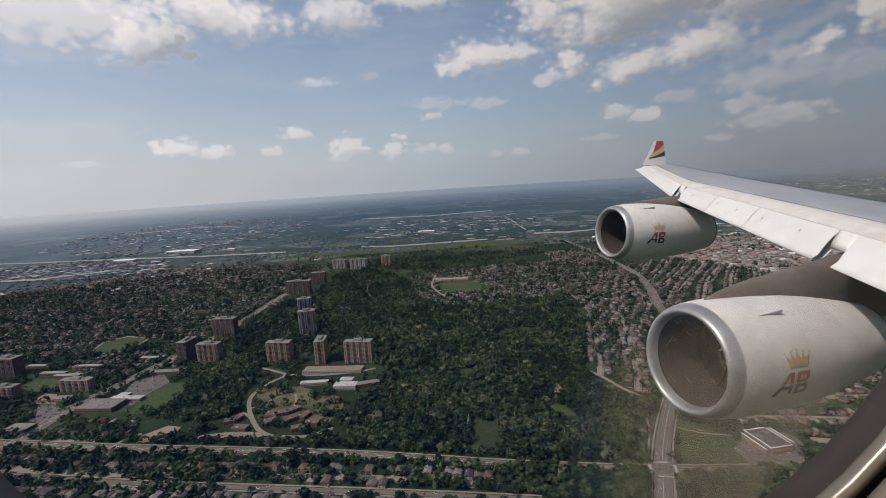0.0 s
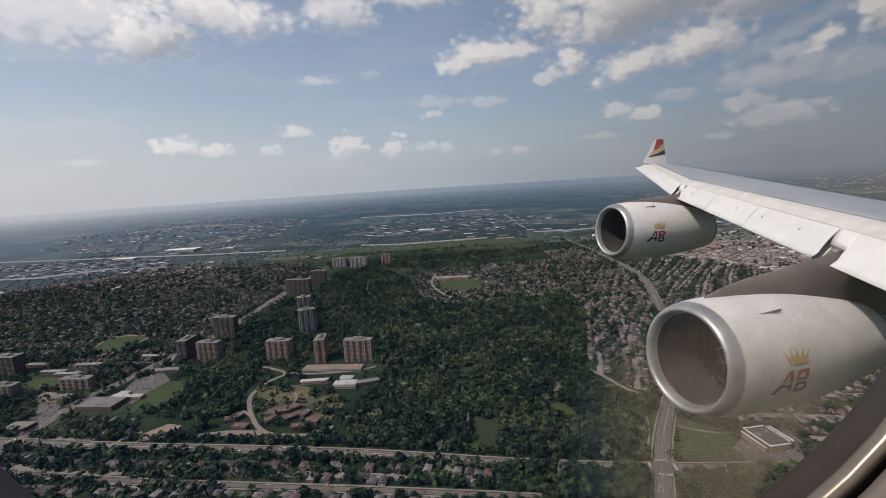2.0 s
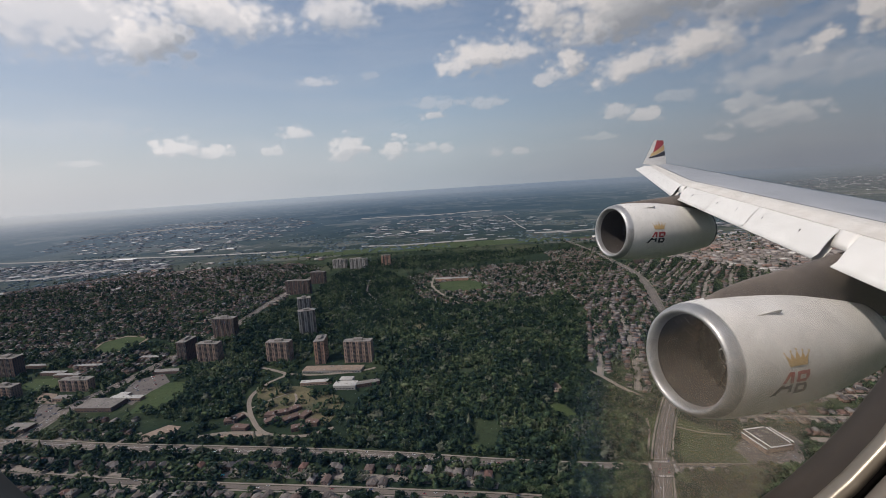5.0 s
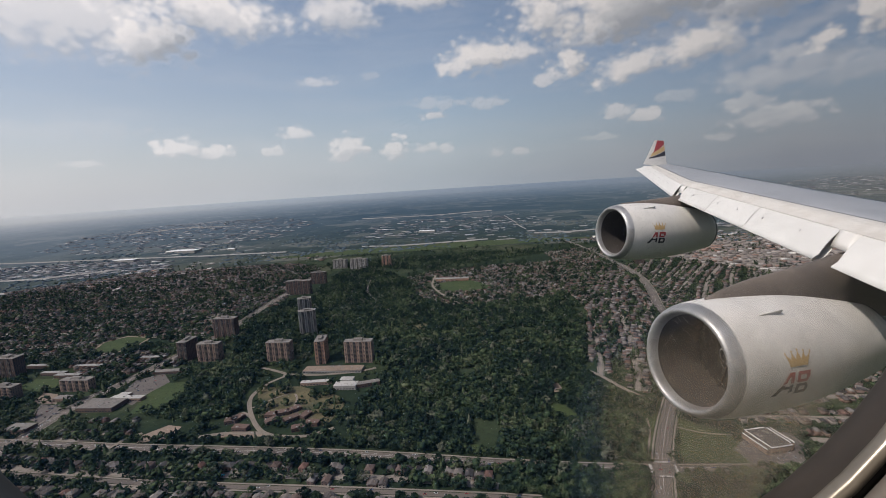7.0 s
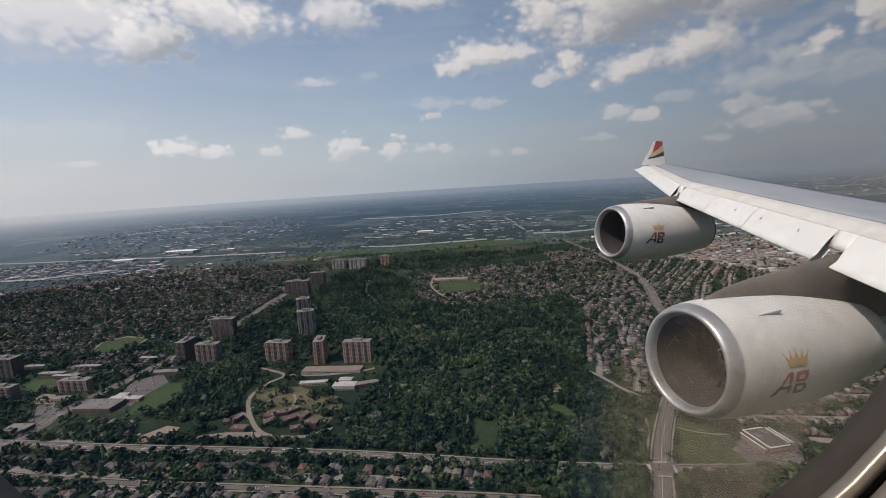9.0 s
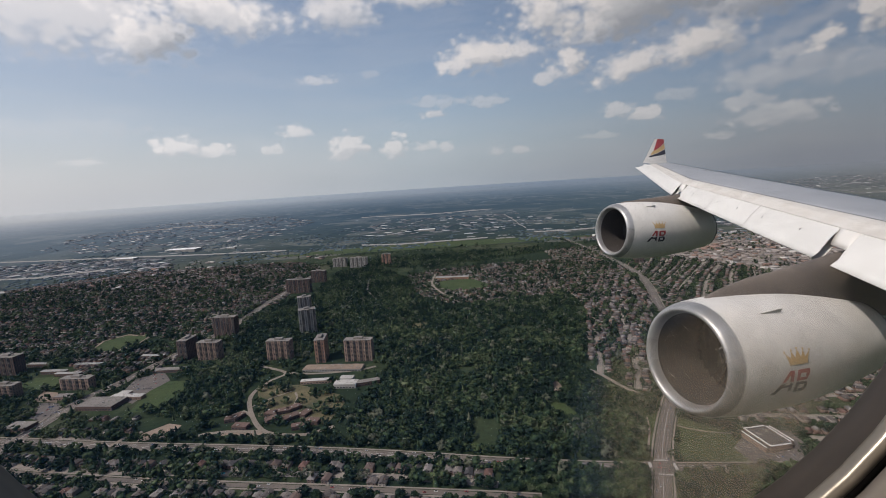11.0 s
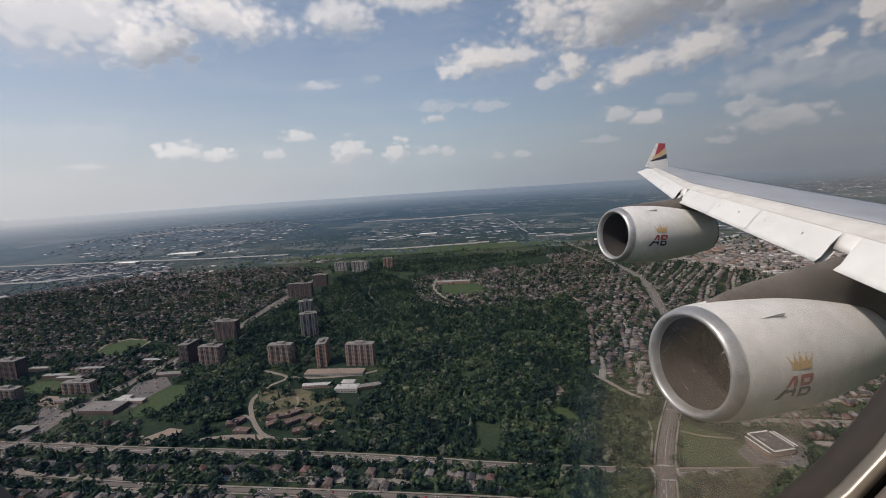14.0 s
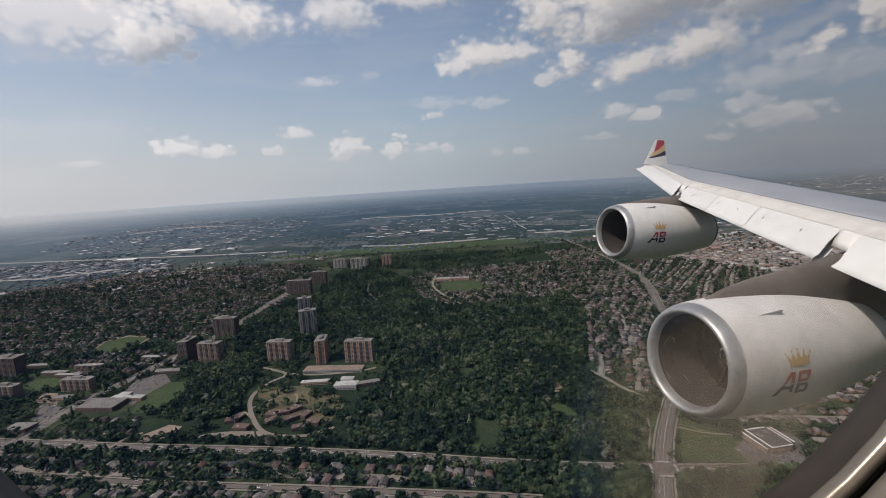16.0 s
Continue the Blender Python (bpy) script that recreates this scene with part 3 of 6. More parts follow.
EARTH = {
    "plot": [(-522, 707), (-495, 736), (-469, 728), (-467, 693), (-515, 682)],
    "pad": [(-388, 701), (-316, 693), (-312, 678), (-383, 686)],
    "yard": [(169, 794), (189, 816), (193, 791), (183, 770), (164, 766)],
    "court": [(-842, 859), (-860, 906), (-822, 896), (-783, 847)],
}
for key, poly in GRASSES.items():
    slab("lawn", poly, 0.30, LAWN, "mown green grass field beside houses and trees", "grass")
mid = np.mean(GRASSES["oval"], 0)
slab("running_track", [tuple(mid + (np.array(p) - mid) * 1.14) for p in GRASSES["oval"]], 0.24, DIRT, "pale running track round a grass field", "track")
for key, poly in DRY.items():
    slab("meadow", poly, 0.34, DRYGRASS, "dry yellowish grass slope with worn paths", "grass")
for key, poly in LOTS.items():
    slab("parking_lot", poly, 0.38, LOT, "grey asphalt parking lot with parked cars", "parking lot")
for key, poly in EARTH.items():
    slab("bare_ground", poly, 0.42, DIRT, "pale sandy bare ground beside a road", "ground")
# undergrowth sheet, coloured dark to paint shade between the crowns
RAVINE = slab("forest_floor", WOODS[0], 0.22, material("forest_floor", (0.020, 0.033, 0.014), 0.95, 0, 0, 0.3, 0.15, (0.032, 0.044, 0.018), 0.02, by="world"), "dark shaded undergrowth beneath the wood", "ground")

# ---- roads ----
HIGHWAYS = {                                   # line, half width, half width of the pavements, lanes marked
    "road_south": ([(-861, 724), (-695, 700), (-526, 672), (-263, 635), (-91, 606), (65, 574), (243, 546), (433, 530), (547, 525)], 7, 1),
    "road_east": ([(204, 430), (238, 497), (279, 586), (338, 690), (443, 858), (542, 1092), (588, 1266), (657, 1483), (707, 1732), (718, 2152), (703, 2704), (626, 3155), (600, 3448)], 10, 1),
    "road_west": ([(-731, 603), (-735, 713), (-736, 846), (-717, 913), (-688, 1065), (-648, 1273), (-640, 1548), (-624, 1803), (-611, 2088)], 9, 1),
    "street_south": ([(-737, 632), (-574, 601), (-437, 577), (-312, 559), (-142, 536), (35, 510), (95, 500)], 4.2, 1),
}
LANES = {
    "drive_bend": ([(-429, 975), (-359, 928), (-377, 894), (-391, 845), (-384, 802), (-354, 743), (-320, 697), (-288, 680), (-241, 675), (-201, 695)], 4, 0),
    "drive_north": ([(-359, 928), (-289, 915), (-207, 920), (-168, 935)], 4, 0),
    "drive_west": ([(-354, 743), (-379, 765), (-394, 753)], 3.5, 0),
    "drive_south": ([(-318, 692), (-377, 697), (-420, 691)], 4, 0),
    "path_slope": ([(-290, 755), (-296, 804), (-307, 829)], 2, 0),
    "path_diagonal": ([(-370, 781), (-346, 811), (-316, 835)], 1.5, 0),
    "lane_school": ([(-57, 1891), (-64, 1700), (-12, 1512), (40, 1392)], 4, 0),
    "lane_ridge": ([(248, 873), (275, 834), (296, 777), (323, 726)], 4, 0),
    "lane_park": ([(-329, 1880), (-306, 1671), (-239, 1492), (-188, 1378)], 3, 0),
    "plot_drive": ([(-551, 670), (-545, 693), (-526, 713)], 4, 0),
    "track_verge": ([(293, 668), (280, 629), (251, 569)], 1.5, 0),
    "path_verge": ([(323, 640), (350, 621), (392, 609)], 1.6, 0),
}


def road(name, line, half, marked, z):
    pts = smooth_line(line)
    bm = bmesh.new()
    ribbon(bm, pts, 0, half, z)
    thing = tagged(part(name, bm, ASPHALT if marked else PALE_LANE), "grey asphalt road with pale concrete pavements" if marked else "narrow pale lane", "road", kind="structure")
    if marked:
        for side in (-1, 1):
            bm = bmesh.new()
            ribbon(bm, pts, side * (half + 2.6), 1.3, z + 0.12, 0.4)
            part("pavement", bm, SIDEWALK, thing, "pale concrete pavement with kerb")
        for off in ((0, half * 0.5, -half * 0.5) if half > 6 else ()):
            bm = bmesh.new()
            for i in range(0, len(pts) - 1, 1 if off == 0 else 2):
                ribbon(bm, [pts[i], pts[i] + (pts[i + 1] - pts[i]) * (0.98 if off == 0 else 0.5)], off, 0.16, z + 0.02, 0.01)
            part("lane_marking", bm, LANE, thing, "white painted lane line")
    return pts


ROADS, level = {}, 0.50
for name, (line, half, marked) in {**HIGHWAYS, **LANES}.items():
    ROADS[name] = (road("road" if marked else "lane", line, half, marked, level), half)
    level += 0.03

# ---- crossing with painted bars ----
cross = Vector((260, 543, 0))
bars = bmesh.new()
for turn in range(4):
    m = Matrix.Translation(cross) @ Matrix.Rotation(radians(-10 + 90 * turn), 4, "Z")
    for i in range(9):
        v = box(bars, 13.5, 17.0, -9 + i * 2.2, -8 + i * 2.2, 1.02, 1.05)
        for p in v:
            p.co = m @ p.co
tagged(part("crosswalk", bars, LANE), "white painted crosswalk bars at a road crossing", "crosswalk", kind="structure")
pad = bmesh.new()
v = box(pad, -19, 19, -17, 17, 0.4, 1.0)
for p in v:
    p.co = Matrix.Translation(cross) @ Matrix.Rotation(radians(-10), 4, "Z") @ p.co
tagged(part("road", pad, ASPHALT), "grey asphalt crossing of two wide roads", "road", kind="structure")

# ---- far roads and sheds on the rising rim ----
def rim_height(r):
    return 328 * max(0.0, (r - 2950) / 1990) ** 1.35


def on_rim(x, y):
    """Where a point of the plan far beyond the flat land stands on the rim, and its scale there."""
    far = math.hypot(x, y)
    lo, hi = 2950.0, 4938.0
    for _ in range(40):
        r = (lo + hi) / 2
        if H * r / (H - rim_height(r)) < far:
            lo = r
        else:
            hi = r
    k = lo / far if far > 2950 else 1.0
    return Vector((x * k, y * k, rim_height(far * k))), k


FAR_ROADS = [
    [(-3565, 3349), (-2948, 3226), (-2315, 3137), (-1621, 3015), (-998, 2959)], [(-563, 3005), (-330, 2926), (-38, 2956), (297, 2998)], [(608, 3165), (812, 3119), (1057, 3161)],
    [(600, 3448), (595, 3731), (616, 4044), (628, 4984)], [(-2582, 2465), (-2248, 2442), (-2092, 2517), (-1916, 2628)], [(-3830, 5535), (-3497, 6175), (-2614, 5909)], [(-1053, 5786), (-190, 5630), (674, 5899)],
]
for line in FAR_ROADS:
    bm = bmesh.new()
    pts = []
    for a, b in zip(line, line[1:]):
        for i in range(12):
            u = i / 12
            p, k = on_rim(a[0] + (b[0] - a[0]) * u, a[1] + (b[1] - a[1]) * u)
            pts.append((p, k))
    rows = []
    for p, k in pts:
        o = Vector((p.x, p.y, 0)).normalized() * 15 * k
        rows.append([bm.verts.new(p - o + Vector((0, 0, 2.5))), bm.verts.new(p + o + Vector((0, 0, 6.5)))])
    for a, b in zip(rows, rows[1:]):
        bm.faces.new((a[0], b[0], b[1], a[1]))
    tagged(part("far_road", bm, CONCRETE), "pale distant highway across fields", "road", kind="structure")
unit_shed = arrays(boxes((-0.5, 0.5, -0.5, 0.5, -1, 1)))
shed_rng = np.random.default_rng(5)
at_shed, size_shed = [], []
for poly, many in (([(-3725, 4097), (-4502, 5597), (-4414, 7330), (-2688, 7598), (-1597, 5679), (-1548, 4036), (-2003, 3496), (-2583, 3391)], 900), ([(-2783, 2598), (-3056, 3085), (-2494, 3064), (-1843, 3006), (-1571, 2549), (-2004, 2370)], 420),
                   ([(875, 2617), (1358, 3048), (1995, 3165), (3793, 3806), (2350, 2087), (1463, 2109), (990, 2223)], 500), ([(4687, 8083), (7401, 9560), (9698, 9776), (4696, 4498), (3819, 5083)], 700),
                   ([(-917, 3910), (-557, 5137), (743, 5363), (856, 4045), (455, 3330), (-362, 3238)], 200)):
    p = np.array(poly)
    q = np.column_stack([shed_rng.uniform(p[:, 0].min(), p[:, 0].max(), many * 4), shed_rng.uniform(p[:, 1].min(), p[:, 1].max(), many * 4)])
    for x, y in q[inside(q, poly)][:many]:
        if math.hypot(x, y) > 2960:
            v, k = on_rim(x, y)
            at_shed.append(v + Vector((0, 0, 1.5)))
            size_shed.append((k * shed_rng.uniform(14, 75), k * shed_rng.uniform(12, 45), k * shed_rng.uniform(0.6, 1.6)))
k = len(at_shed)
# the blue-grey cast of these roof tints is painted distance haze
FAR_SHED = material("far_hazed_roofs_joined", (0.3, 0.28, 0.26), 0.85, 0, 0.3, by="island", tints=[(0.13, 0.135, 0.15), (0.20, 0.20, 0.21), (0.10, 0.107, 0.12), (0.15, 0.142, 0.145), (0.36, 0.355, 0.36), (0.14, 0.143, 0.155), (0.26, 0.25, 0.245), (0.46, 0.45, 0.44)])
scatter("far_sheds", [unit_shed], np.array([v[:] for v in at_shed]), np.full(k, radians(-10)), np.array(size_shed), np.zeros(k, int), [FAR_SHED], "far pale industrial roofs near the horizon", "industrial buildings")
for x, y, w, d in ((-1966, 3391, 230, 90), (-2155, 3031, 150, 50), (-158, 3736, 130, 60), (-1566, 3307, 60, 30)):
    v, k = on_rim(x, y)
    thing = tagged(new("warehouse"), "large bright white warehouse far across the fields", "warehouse", "far warehouses")
    thing.matrix_basis = Matrix.Translation(v) @ Matrix.Rotation(radians(-6), 4, "Z")
    part("wall", boxes((-w * k / 2, w * k / 2, -d * k / 2, d * k / 2, -8, 10 * k)), CONCRETE, thing)
    # white roof, its colour raised to stand in for a sun glint
    part("roof", boxes((-w * k / 2 - 1, w * k / 2 + 1, -d * k / 2 - 1, d * k / 2 + 1, 10 * k, 11.5 * k)), BRIGHT, thing, "bright white flat roof")

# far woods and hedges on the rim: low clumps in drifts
# leaf tints are paled and blued to paint in the distance haze
FAR_LEAF = material("far_foliage_painted_haze", (0.025, 0.038, 0.042), 0.95, 0, 0.3, by="island", tints=[(0.064, 0.090, 0.110), (0.072, 0.100, 0.112), (0.056, 0.080, 0.104), (0.088, 0.112, 0.116)])
bm = bmesh.new()
bmesh.ops.create_icosphere(bm, subdivisions=1, radius=0.5)
unit_copse = arrays(bm)
at_copse, size_copse = [], []
for x, y in shed_rng.uniform((-4400, 1800), (4400, 4300), (12000, 2)):
    far = math.hypot(x, y)
    if 2750 < far < 4300 and abs(x) < 1.1 * y and noise.noise(Vector((x * 0.0022, y * 0.0022, 4.0))) + 0.4 * noise.noise(Vector((x * 0.009, y * 0.009, 1.0))) > -0.02 + (far - 2750) * 0.00003:
        v, k = on_rim(x, y)
        at_copse.append(v)
        size_copse.append((k * shed_rng.uniform(10, 42), k * shed_rng.uniform(9, 26), k * shed_rng.uniform(8, 17)))
k = len(at_copse)
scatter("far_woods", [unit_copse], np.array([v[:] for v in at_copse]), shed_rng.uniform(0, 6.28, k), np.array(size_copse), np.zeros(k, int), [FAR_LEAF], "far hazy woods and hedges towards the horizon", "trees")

# ---- suburb ----
GRID = radians(-10)
rng = np.random.default_rng(7)
ALONG, ACROSS = np.array([math.cos(GRID), math.sin(GRID)]), np.array([-math.sin(GRID), math.cos(GRID)])
# outline, turn of the streets against the town's grid (degrees), trees to a house
DISTRICTS = [
    ([(-1852, 1704), (-2016, 2009), (-1640, 2197), (-1225, 2370), (-683, 2349), (-583, 2079), (-662, 1919), (-619, 1543), (-662, 1301), (-711, 1180), (-863, 1262), (-953, 1299), (-966, 1156), (-1096, 1057), (-1115, 996)], 8, 3.4),
    ([(-207, 1844), (-84, 2000), (278, 2075), (191, 1404), (5, 1400), (-99, 1534)], 24, 1.9),
    ([(278, 2075), (647, 2095), (697, 1819), (586, 1438), (385, 1246), (392, 1457), (191, 1404)], 14, 1.7),
    ([(697, 1819), (581, 1267), (388, 896), (352, 707), (325, 730), (268, 846), (273, 914), (385, 1246), (586, 1438)], 80, 1.3),
    ([(-802, 695), (-672, 674), (-436, 640), (-204, 604), (41, 560), (54, 519), (9, 521), (-143, 542), (-316, 567), (-581, 609), (-746, 642)], 0, 2.0),
    ([(-725, 621), (-566, 591), (-308, 551), (-155, 530), (28, 502), (22, 443), (-617, 517)], 0, 2.0),
    ([(369, 705), (508, 749), (693, 848), (1089, 1073), (933, 810), (602, 580), (486, 578), (476, 615), (433, 636)], 0, 0.8),
    ([(743, 1909), (983, 1936), (1111, 1657), (1144, 1292), (751, 839), (522, 770), (453, 857), (548, 1090), (608, 1292)], 66, 1.5),
    ([(490, 2338), (805, 2409), (816, 1999), (683, 2049), (482, 2062)], 0, 0.8),
    ([(-650, 777), (-569, 778), (-539, 718), (-564, 687), (-664, 697), (-694, 744)], 0, 1.6),
    ([(-974, 1110), (-869, 1124), (-734, 1142), (-636, 1022), (-711, 975), (-793, 966), (-893, 1011)], 0, 1.0),
]
HOUSES, LEAFY = [], []
STREETS = []
for poly, turn, leafy in DISTRICTS:
    c, s = math.cos(GRID + radians(turn)), math.sin(GRID + radians(turn))
    p = np.array(poly)
    mid = p.mean(0)
    rel = (p - mid) @ np.array([[c, -s], [s, c]])
    lo, hi = rel.min(0), rel.max(0)
    hi, lo = np.minimum(hi, 1500), np.maximum(lo, -1500)
    for b in np.arange(lo[1] + 20, hi[1], 64.0):
        run = []
        for a in np.arange(lo[0], hi[0], 13.5):
            wob = 13 * math.sin(a * 0.006 + b * 0.011)
            run.append((mid[0] + a * c - (b + wob) * s, mid[1] + a * s + (b + wob) * c))
            for side in (-1, 1):
                if rng.random() < (0.72 if leafy > 3 else 0.80):
                    aa, bb = a + rng.normal(0, 1.6), b + wob + side * (15.5 + rng.normal(0, 1.6))
                    HOUSES.append((mid[0] + aa * c - bb * s, mid[1] + aa * s + bb * c, GRID + radians(turn) + (0 if side > 0 else math.pi)))
            for k in range(rng.poisson(leafy * (1.05 if leafy > 3 else 1.75))):
                aa, bb = a + rng.uniform(-7, 7), b + wob + (rng.choice([-1, 1]) * (rng.uniform(22, 34) if rng.random() < 0.68 else rng.uniform(6, 10)))
                LEAFY.append((mid[0] + aa * c - bb * s, mid[1] + aa * s + bb * c))
        run = np.array(run)
        ok = inside(run, poly)
        start = None
        for i in range(len(run) + 1):
            if i < len(run) and ok[i]:
                start = i if start is None else start
            elif start is not None:
                if i - start > 3:
                    STREETS.append(run[start:i])
                start = None
HOUSES, LEAFY = np.array(HOUSES), np.array(LEAFY)


def allowed(points, margin):
    ok = np.zeros(len(points), bool)
    for poly, _, _ in DISTRICTS:
        ok |= inside(points, poly)
    return ok & clear_of(points, margin)


def clear_of(points, margin):
    ok = np.ones(len(points), bool)
    for pts, half in ROADS.values():
        ok &= ~near_line(points, [p[:2] for p in pts], half + margin)
    for group in (GRASSES, LOTS, EARTH):
        for poly in group.values():
            ok &= ~inside(points, poly)
    return ok


HOUSES = HOUSES[allowed(HOUSES, 9)]
LEAFY = LEAFY[allowed(LEAFY, 5)]
for poly in WOODS:
    HOUSES = HOUSES[~inside(HOUSES, poly)]

bm = bmesh.new()
for run in STREETS:
    line = [Vector((x, y, 0)) for x, y in run[::3]]
    if len(line) > 1:
        ribbon(bm, line, 0, 4.2, 0.28, 0.2)
tagged(part("street", bm, SIDEWALK), "pale worn residential streets between rows of houses", "street", kind="structure")
bm = bmesh.new()
for run in STREETS:
    line = [Vector((x, y, 0)) for x, y in run[::3]]
    if len(line) > 1:
        for side in (-1, 1):
            if line[0].y < 900:
                ribbon(bm, line, side * 5.6, 0.8, 0.36, 0.3)
tagged(part("pavement", bm, SIDEWALK), "pale concrete pavements along residential streets", "pavement", kind="structure")


def house_parts(kind):
    """Walls, roof and extras of a detached house, front towards minus y, as bmeshes."""
    w, d, h = ((5.4, 6.2, 5.6), (5.0, 6.8, 5.2), (6.0, 5.6, 3.4), (4.8, 6.4, 5.8))[kind]
    walls, roof = bmesh.new(), bmesh.new()
    box(walls, -w, w, -d, d, -0.2, h)
    e, top = 0.55, h + (2.6, 2.3, 2.2, 2.9)[kind]
    if kind in (0, 3):      # hipped
        pts = [(-w - e, -d - e, h - 0.1), (w + e, -d - e, h - 0.1), (w + e, d + e, h - 0.1), (-w - e, d + e, h - 0.1), (0, -d * 0.35, top), (0, d * 0.35, top)]
        faces = ((0, 1, 4), (1, 2, 5, 4), (2, 3, 5), (3, 0, 4, 5), (3, 2, 1, 0))
    else:                   # gabled
        pts = [(-w - e, -d - e, h - 0.1), (w + e, -d - e, h - 0.1), (w + e, d + e, h - 0.1), (-w - e, d + e, h - 0.1), (0, -d - e, top), (0, d + e, top)]
        faces = ((0, 1, 4), (1, 2, 5, 4), (2, 3, 5), (3, 0, 4, 5), (3, 2, 1, 0))
    v = [roof.verts.new(p) for p in pts]
    for f in faces:
        roof.faces.new([v[i] for i in f])
    garage = boxes((w - 0.3, w + 1.6, -d - 1.6, d * 0.2, -0.2, 2.9))
    chimney = boxes((-w * 0.62, -w * 0.62 + 0.9, 0.6, 1.5, h, top + 0.7))
    windows = bmesh.new()
    for x in (-w * 0.55, w * 0.45):
        for z in ((1.0, 2.4),) if h < 4 else ((1.0, 2.4), (3.6, 4.8)):
            for y, t in ((-d, -0.06), (d, 0.06)):
                box(windows, x - 0.9, x + 0.9, min(y, y + t), max(y, y + t), *z)
    drive = boxes((w - 2.2, w + 1.5, -d - 9.0, -d - 1.5, 0.0, 0.34))
    return walls, roof, garage, chimney, windows, drive


# houses near the aircraft are things of their own, the rest is joined
near = (HOUSES[:, 1] < 640) & (np.abs(HOUSES[:, 0] + 150) < 620)
order = np.argsort(np.hypot(HOUSES[:, 0] - 60, HOUSES[:, 1]) + 1e6 * ~near)
first = order[:min(230, near.sum())]
rest = order[len(first):]
templates = []
for kind in range(4):
    walls, roof, garage, chimney, windows, drive = house_parts(kind)
    base = tagged(new("house"), ("two-storey brick house with a hipped brown shingle roof", "two-storey brick house with a gabled shingle roof",
                                 "low brick bungalow with a gabled shingle roof", "tall brick house with a steep hipped roof")[kind], "house", "suburban houses")
    part("wall", walls, WALL, base)
    roof_ob = part("roof", roof, ROOF, base, "shingle roof")
    part("chimney", chimney, WALL, roof_ob)
    part("garage", garage, WALL, base, "attached garage")
    tagged(part("window", windows, GLASS, base, "dark window panes"), kind="stuff")
    part("driveway", drive, SIDEWALK, base, "pale concrete driveway")
    templates.append(base)
used = set()
for i in first:
    x, y, a = HOUSES[i]
    kind = int(rng.integers(4))
    m = Matrix.Translation((x, y, 0.2)) @ Matrix.Rotation(a, 4, "Z")
    if kind not in used:
        used.add(kind)
        templates[kind].matrix_basis = m
    else:
        copy_thing(templates[kind], m)
kinds = []
for kind in range(4):
    walls, roof, garage, chimney, windows, drive = house_parts(kind)
    merged = bmesh.new()
    for k, one in ((0, walls), (1, roof), (0, garage)):
        for f in one.faces:
            f.material_index = k
        me = bpy.data.meshes.new("part")
        one.to_mesh(me)
        merged.from_mesh(me)
        bpy.data.meshes.remove(me)
    for one in (walls, roof, garage, chimney, windows, drive):
        one.free()
    kinds.append(arrays(merged))
q = len(rest)
scatter("suburban_houses", kinds, np.column_stack([HOUSES[rest, :2], np.full(q, 0.1)]), HOUSES[rest, 2], np.column_stack([rng.uniform(0.72, 1.02, (q, 2)), rng.uniform(0.8, 1.05, q)]),
        rng.integers(0, 4, q), [WALL_I, ROOF_I], "many small brick houses with brown and grey roofs", "houses")


# ---- trees ----
def blob(bm, at, r, squash=1.0, seed=0, sub=1):
    made = bmesh.ops.create_icosphere(bm, subdivisions=sub, radius=1)["verts"]
    for v in made:
        k = 1 + 0.34 * noise.noise(v.co * 1.7 + Vector((seed * 3.1, 0, 0)))
        v.co = Vector((v.co.x * r * k, v.co.y * r * k, v.co.z * r * k * squash)) + Vector(at)


def tuft(bm, at, r, rnd):
    """A ragged spray of leaves: two crossed triangles of uneven size."""
    for _ in range(2):
        a, b = rnd.uniform(0, 6.283), rnd.uniform(-0.9, 0.9)
        d = Vector((math.cos(a) * math.cos(b), math.sin(a) * math.cos(b), math.sin(b)))
        e = d.orthogonal().normalized()
        e.rotate(Matrix.Rotation(rnd.uniform(0, 6.283), 3, d))
        c = Vector(at)
        bm.faces.new([bm.verts.new(c + (d * x + e * y) * r) for x, y in ((-1.0, -0.5), (0.9, -0.7), (0.2, 0.95))])


def crown(seed, clumps, spread=1.0):
    """A crown of uneven clumps edged with ragged tufts, one unit across and high, standing on its trunk."""
    r = random.Random(seed)
    bm = bmesh.new()
    cores = max(2, int(clumps * 0.45))
    for i in range(cores):
        u, a = r.random(), r.random() * 6.283
        z = 0.30 + 0.52 * r.random()
        wide = 0.34 * math.sin(math.pi * min(1, (z - 0.18) / 0.95)) * spread
        blob(bm, (wide * math.sqrt(u) * math.cos(a), wide * math.sqrt(u) * math.sin(a), z), r.uniform(0.15, 0.24) * (1.2 if clumps < 12 else 0.95), r.uniform(0.75, 1.1), seed * 50 + i)
    for i in range(clumps * 6):
        h, a = r.random() ** 0.8, r.random() * 6.283
        wide = 0.47 * math.sin(math.pi * min(1, 0.10 + 0.86 * h)) * spread * r.uniform(0.72, 1.12) * (1 + 0.22 * math.sin(3 * a + seed))
        tuft(bm, (wide * math.cos(a), wide * math.sin(a), 0.20 + 0.78 * h + r.uniform(-0.05, 0.05)), r.uniform(0.06, 0.13) * (1.35 if clumps < 12 else 0.9), r)
    return bm


